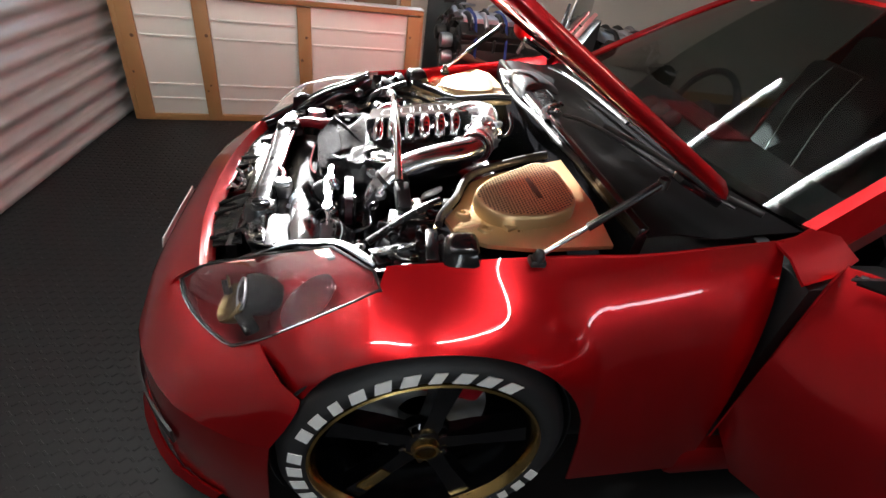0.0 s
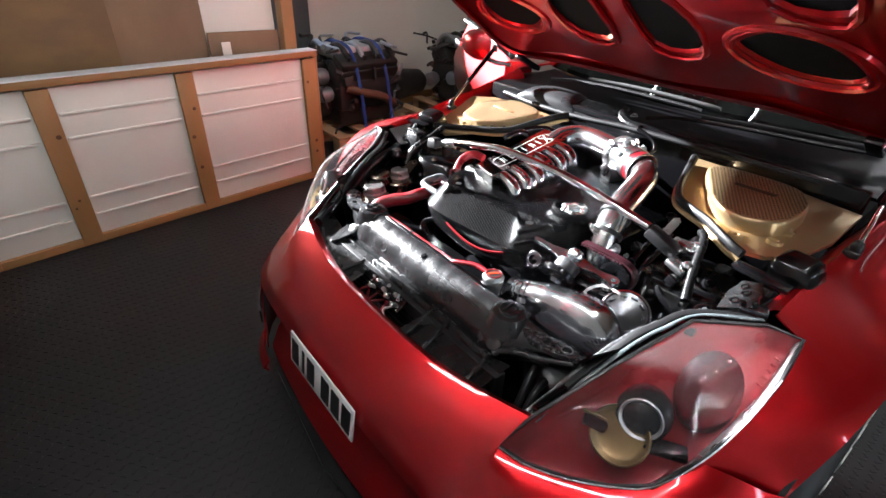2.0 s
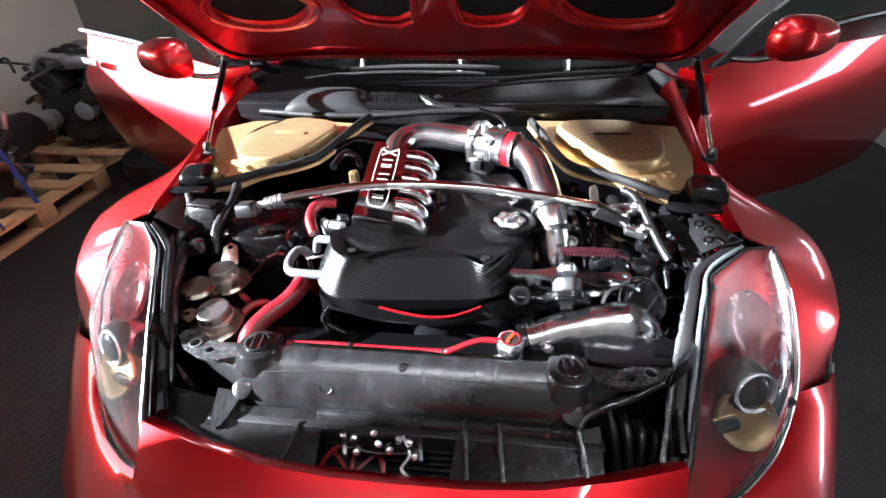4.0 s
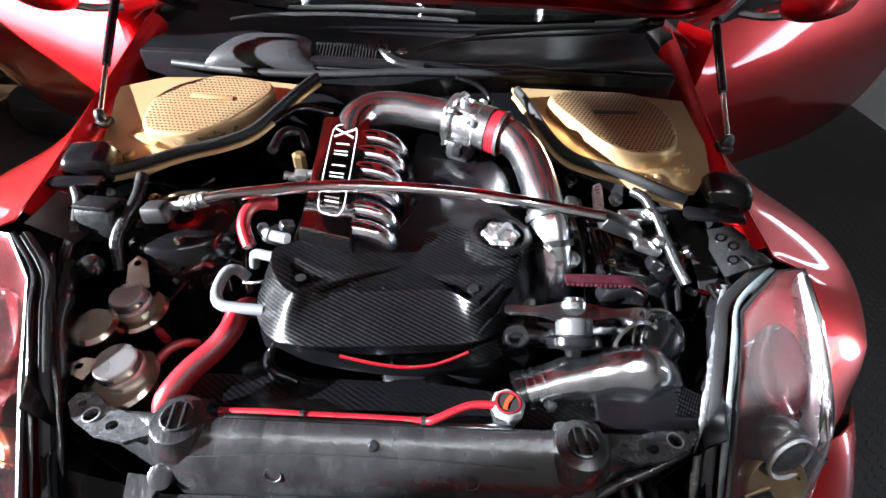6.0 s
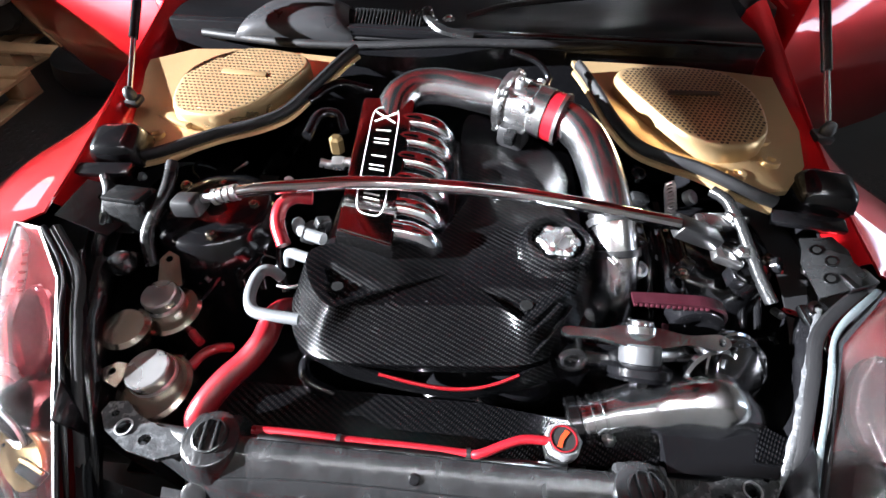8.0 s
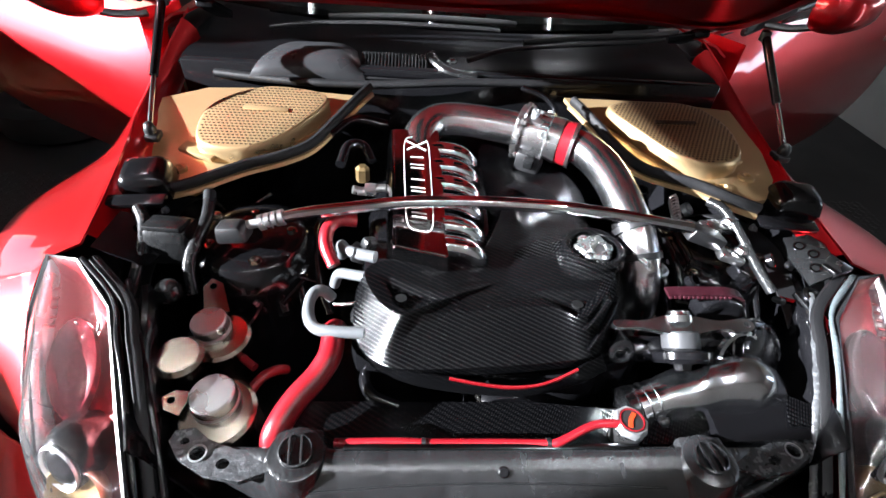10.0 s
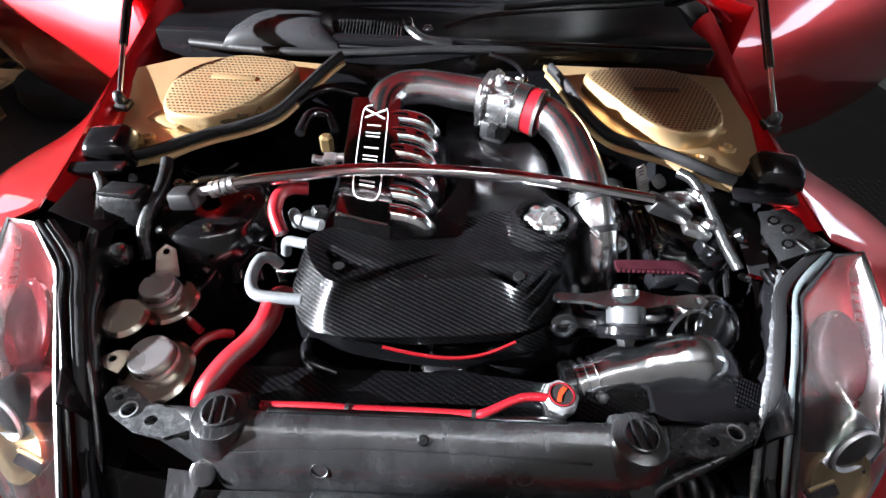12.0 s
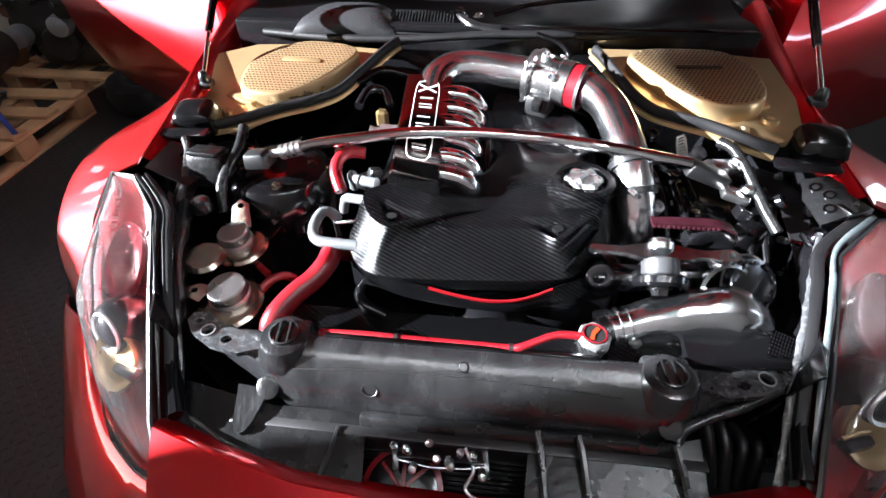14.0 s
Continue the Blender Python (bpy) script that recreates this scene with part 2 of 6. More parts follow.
def loft(rows, bm=None, wrap=False, cap=False):
    bm = bm or bmesh.new()
    grid = [[bm.verts.new(v) for v in r] for r in rows]
    for a, b in zip(grid, grid[1:]):
        m = len(a)
        for j in range(m if wrap else m - 1):
            try:
                bm.faces.new((a[j], a[(j + 1) % m], b[(j + 1) % m], b[j]))
            except ValueError:
                pass
    if cap and wrap:
        for r in (grid[0], grid[-1]):
            bm.faces.new(r)
    return bm


def sweep(points, radius, segs=10, per=5, bm=None, flat=1.0, smooth=True):
    pts = catmull(points, per) if smooth else [Vector(p) for p in points]
    rows, up = [], None
    for i, p in enumerate(pts):
        d = (pts[min(i + 1, len(pts) - 1)] - pts[max(i - 1, 0)]).normalized()
        if up is None:
            up = d.orthogonal().normalized() if abs(d.z) > 0.9 else Vector((0, 0, 1))
        side = d.cross(up).normalized()
        up = side.cross(d).normalized()
        r = radius(i / (len(pts) - 1)) if callable(radius) else radius
        rows.append([p + (side * math.cos(a) + up * math.sin(a) * flat) * r
                     for a in (2 * math.pi * k / segs for k in range(segs))])
    return loft(rows, bm, wrap=True, cap=True)


def lathe(profile, m=Matrix(), segs=24, bm=None, closed=True):
    rows = [[m @ Vector((r * math.cos(a), r * math.sin(a), h)) for a in (2 * math.pi * k / segs for k in range(segs))]
            for r, h in profile]
    ring = len(profile) > 3 and abs(profile[0][0] - profile[-1][0]) < .45 * profile[0][0]
    return loft(rows + rows[:1] if ring else rows, bm, wrap=True, cap=closed and not ring)


def box(size, m=Matrix(), bevel=0.0, bm=None, taper=1.0):
    sub = bmesh.new()
    bmesh.ops.create_cube(sub, size=1)
    for v in sub.verts:
        k = taper if v.co.z > 0 else 1
        v.co = Vector((v.co.x * size[0] * k, v.co.y * size[1] * k, v.co.z * size[2]))
    if bevel:
        bmesh.ops.bevel(sub, geom=sub.edges[:], offset=bevel, segments=2, affect="EDGES", profile=0.5)
    return add(sub, m, bm)


def add(sub, m, bm):
    bmesh.ops.transform(sub, matrix=m, verts=sub.verts[:])
    if bm is None:
        return sub
    data = bpy.data.meshes.new("temp")
    sub.to_mesh(data)
    sub.free()
    bm.from_mesh(data)
    bpy.data.meshes.remove(data)
    return bm


def plate(outline, thick, m=Matrix(), holes=(), bevel=0.0, bm=None, bend=None):
    """A flat panel with holes, extruded down by thick; bend moves each vertex."""
    sub = bmesh.new()
    loops = [outline, *holes]
    for lp in loops:
        vs = [sub.verts.new((p[0], p[1], 0)) for p in lp]
        for i in range(len(vs)):
            sub.edges.new((vs[i - 1], vs[i]))
    bmesh.ops.triangle_fill(sub, use_beauty=True, use_dissolve=False, edges=sub.edges[:])
    if bend:
        long = [e for e in sub.edges if e.calc_length() > 0.09]
        for _ in range(2):
            if long:
                bmesh.ops.subdivide_edges(sub, edges=long, cuts=1)
            bmesh.ops.triangulate(sub, faces=sub.faces[:])
            long = [e for e in sub.edges if e.calc_length() > 0.09]
    bmesh.ops.recalc_face_normals(sub, faces=sub.faces[:])
    if sub.faces and sub.faces[0].normal.z < 0:
        bmesh.ops.reverse_faces(sub, faces=sub.faces[:])
    ex = bmesh.ops.extrude_face_region(sub, geom=sub.faces[:])
    for v in [g for g in ex["geom"] if isinstance(g, bmesh.types.BMVert)]:
        v.co.z += thick
    bmesh.ops.recalc_face_normals(sub, faces=sub.faces[:])
    if bend:
        for v in sub.verts:
            v.co = bend(v.co)
    return add(sub, m, bm)


def solid(bm, thick):
    """Gives a sheet thickness, inwards."""
    bmesh.ops.recalc_face_normals(bm, faces=bm.faces[:])
    bmesh.ops.solidify(bm, geom=bm.faces[:], thickness=thick)
    return bm


SKEW = [False]
DROP = [0.0]                                  # metres by which a group of parts sits lower


def true_line(v):
    """The car stands slightly askew: its nose points a little to its left."""
    c = 0.030 * min(1.0, max(0.0, (0.26 - v.y) / 0.80))
    w = max(0.0, min(1.0, (-v.x - 0.6) / 0.13)) * 0.03 * max(0.0, min(1.0, (0.5 - v.y) / 0.85))
    return v + Vector((c * (1 - max(-1.0, min(1.0, v.x / 0.5))) + w, 0, 0))


def make(name, bm, material, smooth=40, fix=True):
    if DROP[0]:
        for v in bm.verts:
            v.co.z -= DROP[0]
    if SKEW[0]:
        for v in bm.verts:
            v.co = true_line(v.co)
    if fix:
        bmesh.ops.remove_doubles(bm, verts=bm.verts[:], dist=0.00005)
        bmesh.ops.recalc_face_normals(bm, faces=bm.faces[:])
    data = bpy.data.meshes.new(name)
    bm.to_mesh(data)
    bm.free()
    data.materials.append(material)
    for p in data.polygons:
        p.use_smooth = True
    data.set_sharp_from_angle(angle=radians(smooth))
    return new(name, data)


def part(name, bm, material, parent, label="", smooth=40):
    ob = make(name, bm, material, smooth)
    ob.parent = parent
    return tagged(ob, label)


def thing(name, at, label, category, group="", kind=""):
    ob = new(name)
    ob.location = at
    return tagged(ob, label, category, group, kind)


def under(ob, parent):
    ob.parent = parent
    ob.matrix_parent_inverse = Matrix.Translation(parent.location).inverted()
    return ob


def ellipse(cx, cy, rx, ry, n=20, turn=0.0):
    c, s = math.cos(radians(turn)), math.sin(radians(turn))
    return [(cx + rx * math.cos(a) * c - ry * math.sin(a) * s, cy + rx * math.cos(a) * s + ry * math.sin(a) * c)
            for a in (2 * math.pi * k / n for k in range(n))]


def spline2(points, per=5):
    return [(v.x, v.y) for v in catmull([(x, y, 0) for x, y in points], per, closed=True)]


# the room
FZ = 0.0                                    # floor level
def structure(name, bm, material, label, category):
    return tagged(make(name, bm, material), label, category, kind="structure")


floor = structure("floor", box((6.4, 9.6, 0.1), pose(-0.2, 2.7, FZ - 0.05)), FLOOR,
                  "dark grey rubber garage floor tiles with raised studs", "floor")
bars = bmesh.new()
for ix in range(-66, 66):
    for iy in range(-70, 48):
        x, y = ix * 0.034, iy * 0.026
        if abs(x) < 0.9 and y > -0.7:
            continue
        a = radians(45 if (ix + iy) % 2 else -45)
        c, s = math.cos(a) * 0.011, math.sin(a) * 0.011
        base = [(x - c - s * .35, y - s + c * .35), (x - c + s * .35, y - s - c * .35), (x + c + s * .35, y + s - c * .35), (x + c - s * .35, y + s + c * .35)]
        lo = [bars.verts.new((px, py, FZ)) for px, py in base]
        hi = [bars.verts.new((x + (px - x) * .75, y + (py - y) * .75, FZ + 0.0016)) for px, py in base]
        bars.faces.new(hi)
        for k in range(4):
            bars.faces.new((lo[k - 1], lo[k], hi[k], hi[k - 1]))
bars_mesh = bpy.data.meshes.new("floor_studs")
bars.to_mesh(bars_mesh)
bars.free()
bars_mesh.materials.append(FLOOR)
studs = tagged(new("floor_studs", bars_mesh), "raised diamond tread studs of the rubber floor tiles", "floor studs", kind="stuff")

# wall with the opening that lets the low sun in
WX = -3.3
wall_west = bmesh.new()
for y0, y1, z0, z1 in ((-2.1, 7.3, FZ, 1.22), (-2.1, -1.19, 1.22, 2.7), (1.3, 7.3, 1.22, 2.7), (-1.19, 0.1, 1.22, 1.45), (-1.19, 0.05, 2.09, 2.7), (0.05, 0.1, 1.64, 2.7), (0.1, 1.3, 1.64, 2.7)):
    box((0.12, y1 - y0, z1 - z0), pose(WX, (y0 + y1) / 2, (z0 + z1) / 2), bm=wall_west)
structure("wall_west", wall_west, WALL, "cream painted plaster wall with two high window openings", "wall")
wall_east = bmesh.new()
# the low wide slot is an unseen addition that lights the open left door
for y0, y1, z0, z1 in ((-2.1, -0.46, FZ, 2.7), (-0.46, -0.24, 1.95, 2.7), (-0.24, 0.55, FZ, 2.7), (0.55, 1.75, FZ, 1.2), (0.55, 1.75, 1.34, 2.7), (1.75, 7.3, FZ, 2.7)):
    box((0.12, y1 - y0, z1 - z0), pose(2.9, (y0 + y1) / 2, (z0 + z1) / 2), bm=wall_east)
structure("wall_east", wall_east, WALL_GREY, "grey painted garage side wall with a doorway and an added low wide slot", "wall")
structure("ground", box((60, 60, 0.1), pose(33.0, 0, FZ - 0.056)), SLAB, "pale concrete yard outside the doorway", "ground")
# daylight entering by the side doorway
doorway = bpy.data.lights.new("doorway_daylight", "AREA")
doorway.shape, doorway.size, doorway.size_y = "RECTANGLE", 0.12, 1.9
doorway.energy, doorway.color = 0.62, (0.93, 0.97, 1.0)
ob = new("doorway_daylight", doorway)
ob.matrix_world = look((2.93, -0.35, 0.95), (0.0, -0.35, 0.95))
# added lamp in that slot, for a bright streak on the door
slot = bpy.data.lights.new("added_slot_light", "AREA")
slot.shape, slot.size, slot.size_y = "RECTANGLE", 1.18, 0.08
slot.energy, slot.color = 0.2, (1.0, 0.98, 0.96)
ob = new("added_slot_light", slot)
ob.matrix_world = look((2.93, 1.15, 1.27), (0.0, 1.15, 1.27))
structure("wall_north", box((6.1, 0.12, 2.76), pose(-0.2, 7.3, 1.32)), WALL_DARK, "dark painted garage rear wall", "wall")
structure("ceiling", box((6.4, 9.6, 0.1), pose(-0.2, 2.7, 2.75)), CEIL, "grey boarded garage ceiling", "ceiling")


def shutter():
    prof, rows = [], []
    n = 26
    for i in range(n * 6 + 1):
        z = FZ + i / 6 * 0.105
        prof.append((z, 0.016 * math.sin(2 * math.pi * i / 6)))
    for x in (-3.24, -1.6, 0.0, 1.6, 2.84):
        y = -1.79 - 0.075 * x
        rows.append([(x, y + d, z) for z, d in prof])
    return solid(loft(rows), 0.004)


structure("wall_south", shutter(), SHUTTER, "white corrugated steel roller shutter with horizontal ribs", "shutter")


def strip_light(x0, y0, x1, y1, z, watts=0.66):
    t = thing("strip_light", ((x0 + x1) / 2, (y0 + y1) / 2, z), "lit fluorescent strip light on the ceiling", "ceiling light", "ceiling strip lights")
    d = Vector((x1 - x0, y1 - y0, 0))
    turn = Matrix.Rotation(math.atan2(d.y, d.x), 4, "Z")
    part("light_body", box((d.length, 0.07, 0.045), turn @ pose(0, 0, 0.045), 0.006), WHITE_FRAME, t)
    part("tube", sweep([turn @ Vector((-d.length / 2 + .02, 0, 0)), turn @ Vector((d.length / 2 - .02, 0, 0))], 0.007, 10, 4), TUBE, t, "glowing white tube")
    for s in (-1, 1):
        part("end_cap", box((0.03, 0.05, 0.05), turn @ pose(s * (d.length / 2 - .012), 0, 0.005), 0.004), WHITE_FRAME, t)
    tube_lamp(x0, y0, x1, y1, z - 0.03, watts)


for sx in (-1.09, -0.08, 0.95):
    strip_light(sx, 0.1, sx, 1.4, 2.6)
strip_light(0.95, -1.55, 0.95, -0.45, 2.6, 0.8)
# unseen extra light, placed where the radiator support mirrors it
strip_light(-0.95, -1.38, 0.45, -1.38, 2.6, 0.45)
# two unseen lights added to brighten the picture at the back
strip_light(0.45, 3.4, 0.45, 4.7, 2.6)
strip_light(1.6, 4.7, 1.6, 6.0, 2.6, 1.6)

# the car: shared numbers (metres, front axle across y = 0, front towards -y)
car = thing("sports_car", (0, 0, 0), "candy red two-seat sports coupe with its bonnet and both doors open", "car")
SKEW[0] = True


def lerp_keys(keys, v):
    """A smooth curve through the keys."""
    if v <= keys[0][0]:
        return keys[0][1]
    n = len(keys)
    slope = lambda i: (keys[min(i + 1, n - 1)][1] - keys[max(i - 1, 0)][1]) / (keys[min(i + 1, n - 1)][0] - keys[max(i - 1, 0)][0])
    for i in range(n - 1):
        (a, p), (b, q) = keys[i], keys[i + 1]
        if v <= b:
            u, d = (v - a) / (b - a), b - a
            return (2 * u ** 3 - 3 * u * u + 1) * p + (u ** 3 - 2 * u * u + u) * d * slope(i) + (3 * u * u - 2 * u ** 3) * q + (u ** 3 - u * u) * d * slope(i + 1)
    return keys[-1][1]


ARCH_Y, ARCH_Z, ARCH_R = 0.005, 0.335, 0.372
LAMP_X = [(-.437, .708), (-.365, .746), (-.285, .764), (-.20, .770), (-.112, .761)]
LAMP_Z = [(-.437, .532), (-.365, .588), (-.285, .648), (-.20, .703), (-.112, .748)]
IN_X = [(-.47, .698), (-.42, .70), (0, .702), (.26, .716), (.45, .735), (.6, .745), (.78, .755)]
IN_Z = [(-.47, .585), (-.42, .618), (-.33, .686), (-.22, .729), (-.125, .757), (0, .772), (.26, .808), (.45, .832), (.6, .862), (.78, .895)]


def out_x(y):
    return .900 - (.35 if y < .02 else .03) * (y - .02) ** 2


def lip_z(y):
    d = ARCH_R ** 2 - (y - ARCH_Y) ** 2
    z = ARCH_Z + math.sqrt(d) if d > 0 else 0
    return max(z, .54 if y < ARCH_Y else .2)


def resample(points, n):
    d = [0.0]
    for a, b in zip(points, points[1:]):
        d.append(d[-1] + (b - a).length)
    out, j = [], 0
    for i in range(n):
        t = d[-1] * i / (n - 1)
        while j < len(d) - 2 and d[j + 1] < t:
            j += 1
        u = (t - d[j]) / max(1e-9, d[j + 1] - d[j])
        out.append(points[j].lerp(points[j + 1], u))
    return out


def wing_x(y, z, xi, zi):
    """How far out the wing's skin is at a height: a rounded shoulder that flares towards the wheel arch."""
    n, a0, low, xo = 2.3, radians(22), .16, out_x(y)
    sx, sz = math.sin(a0) ** (2 / n), math.cos(a0) ** (2 / n)
    a = math.acos(max(0.0, min(1.0, (z - low) / (zi - low) * sz)) ** (n / 2))
    base = xi + (xo - xi) * (math.sin(a) ** (2 / n) - sx) / (1 - sx)
    d = max(0.0, math.hypot(y - ARCH_Y, z - ARCH_Z) - ARCH_R)
    u = (zi - z) / max(.01, zi - max(lip_z(y), ARCH_Z))
    return base + (xo - base) * math.exp(-(d / .075) ** 2) * min(1, u) ** .9


def fender_section(y, s):
    """Section of the wing from its inner edge, or the lamp's, down to the arch or sill."""
    xi, zi, zl = lerp_keys(IN_X, y), lerp_keys(IN_Z, y), lip_z(y)
    if y < -.108:
        xi, zi = lerp_keys(LAMP_X, y), lerp_keys(LAMP_Z, y)
        zl = min(zl, zi - .004)
    return [Vector((s * wing_x(y, z, xi, zi), y, z)) for z in (zi - (zi - zl) * (i / 59) ** 1.4 for i in range(60))]


for s, side in ((1, "left"), (-1, "right")):
    ys = [-.455, -.43] + [-.405 + 1.16 * i / 58 for i in range(59)]
    rows = []
    for y in ys:
        sec = fender_section(y, s)
        if y < -.41:                          # tucked under the bumper skin
            sec = [v + Vector((-s * .006, .004, -.008)) for v in sec]
        rows.append(resample(sec, 22))
    # the front edge of the wing leans back towards the arch
    for i, r in enumerate(rows):
        for j, v in enumerate(r):
            w = max(0.0, 1 - i / 12) * (j / 21)
            v.y += 0.085 * w
    wing = part("front_wing", solid(loft(rows), .004), RED, car)
    liner = bmesh.new()
    arc = [(ARCH_Y + (ARCH_R - .012) * math.cos(radians(a)), ARCH_Z + (ARCH_R - .012) * math.sin(radians(a))) for a in range(-22, 204, 8)]
    loft([[(s * x, y, z) for y, z in arc] for x in (.60, .75, .86)], liner)
    part("wheel_arch_liner", solid(liner, .003), BLACK_PLASTIC, car)
    flange = [Vector((s * (lerp_keys(IN_X, y) + dx), y, lerp_keys(IN_Z, y) + dz)) for y in (-.08, .1, .26, .45, .6, .7) for dx, dz in ((0, 0),)]
    part("wing_flange", solid(loft([[p + Vector((s * a, 0, b)) for p in catmull(flange, 4)] for a, b in ((.004, -.002), (-.012, -.01), (-.03, -.03), (-.035, -.06))]), .002), RED, car)

# bumper
TOP = [(0, -.608, .575), (.12, -.606, .574), (.25, -.596, .575), (.38, -.573, .581), (.46, -.555, .588), (.497, -.546, .592),
       (.473, -.606, .531), (.53, -.586, .520), (.596, -.545, .516), (.657, -.494, .518), (.708, -.439, .528), (.748, -.366, .582),
       (.792, -.345, .578), (.837, -.315, .562), (.871, -.275, .548)]
L1 = [(0, -.700), (.12, -.700), (.25, -.698), (.38, -.686), (.44, -.670), (.483, -.655), (.505, -.653), (.56, -.633), (.62, -.600), (.68, -.556), (.735, -.503), (.785, -.438), (.825, -.395), (.857, -.352), (.886, -.29)]
L2 = [(0, -.745), (.12, -.745), (.25, -.742), (.38, -.735), (.44, -.73), (.49, -.722), (.53, -.712), (.59, -.688), (.65, -.655), (.71, -.613), (.765, -.565), (.81, -.505), (.843, -.45), (.868, -.40), (.886, -.343)]


def nose_point(i, k, s):
    """Column i of the bumper, level k in 0..1 from its upper edge to the mouth."""
    t = Vector(TOP[i])
    a, b = Vector((*L1[i], min(.505, t.z - .035))), Vector((*L2[i], .405))
    p = (1 - k) ** 2 * t + 2 * k * (1 - k) * (a * 2 - (t + b) / 2) + k * k * b
    return Vector((s * p.x, p.y, p.z))


cols = [(i, -1) for i in range(len(TOP) - 1, 0, -1)] + [(i, 1) for i in range(len(TOP))]
rows = [[nose_point(i, k / 8, s) for k in range(9)] for i, s in cols]
bumper = part("front_bumper", solid(loft(rows), .004), RED, car)
# lip turned in along the bonnet gap
edge = [Vector((s * TOP[i][0], TOP[i][1], TOP[i][2])) for i, s in [(i, -1) for i in range(5, 0, -1)] + [(i, 1) for i in range(6)]]
part("bumper_flange", solid(loft([edge, [p + Vector((0, .012, -.004)) for p in edge], [p + Vector((0, .035, -.03)) for p in edge]]), .002), RED, bumper)
for s in (1, -1):
    low = [[Vector((s * x, y, .405)), Vector((s * (x + .005), y - .008, .33)), Vector((s * (x + .004), y - .012, .25)), Vector((s * (x - .004), y - .02, .13))] for x, y in L2[6:]]
    low = [resample(catmull(r, 4), 10) for r in low]
    part("bumper_corner", solid(loft(low), .004), RED, bumper)
    slot = [[Vector((s * (x + .008), y - .022, z)) for z in (.315, .30, .268)] for x, y in L2[5:11]]
    part("side_vent", solid(loft(slot), .006), BLACK_PLASTIC, bumper)
    lip = [[Vector((s * x, y - .03, .15)), Vector((s * x, y - .05, .125)), Vector((s * x, y - .035, .105))] for x, y in L2[4:13]]
    part("lower_lip", solid(loft(lip), .006), RED, bumper)
mouth_rows = []
for x in [-.50 + i * .1 for i in range(11)]:
    y = -.745 + .09 * x * x / .25 * .4
    mouth_rows.append([(x, y + .004, .407), (x, y + .07, .39), (x, y + .075, .30), (x, y + .02, .22), (x, y - .01, .15)])
part("mouth_panel", solid(loft(mouth_rows), .004), RED, bumper)
part("grille_mesh", box((.86, .012, .11), pose(0, -.672, .335), .003), BLACK_PLASTIC, bumper)
part("splitter", plate([(-.72, -.55), (-.62, -.66), (-.42, -.74), (0, -.78), (.45, -.75), (.66, -.66), (.76, -.55), (.6, -.5), (-.6, -.5)], .014, pose(0, 0, .09)), BLACK_PLASTIC, bumper)

# number plate with bars in place of its characters
plate_m = pose(-.006, -.754, .402, 83, 0, 0)
number_plate = part("number_plate", box((.352, .098, .006), plate_m, .002), PLATE_WHITE, car, "white acrylic number plate with black characters")
for cx, w in ((-.142, .045), (-.092, .014), (-.046, .048), (.036, .048), (.09, .046), (.145, .048)):
    part("character_bar", box((w * .85, .07, .002), plate_m @ pose(cx, 0, .004)), INK, number_plate)

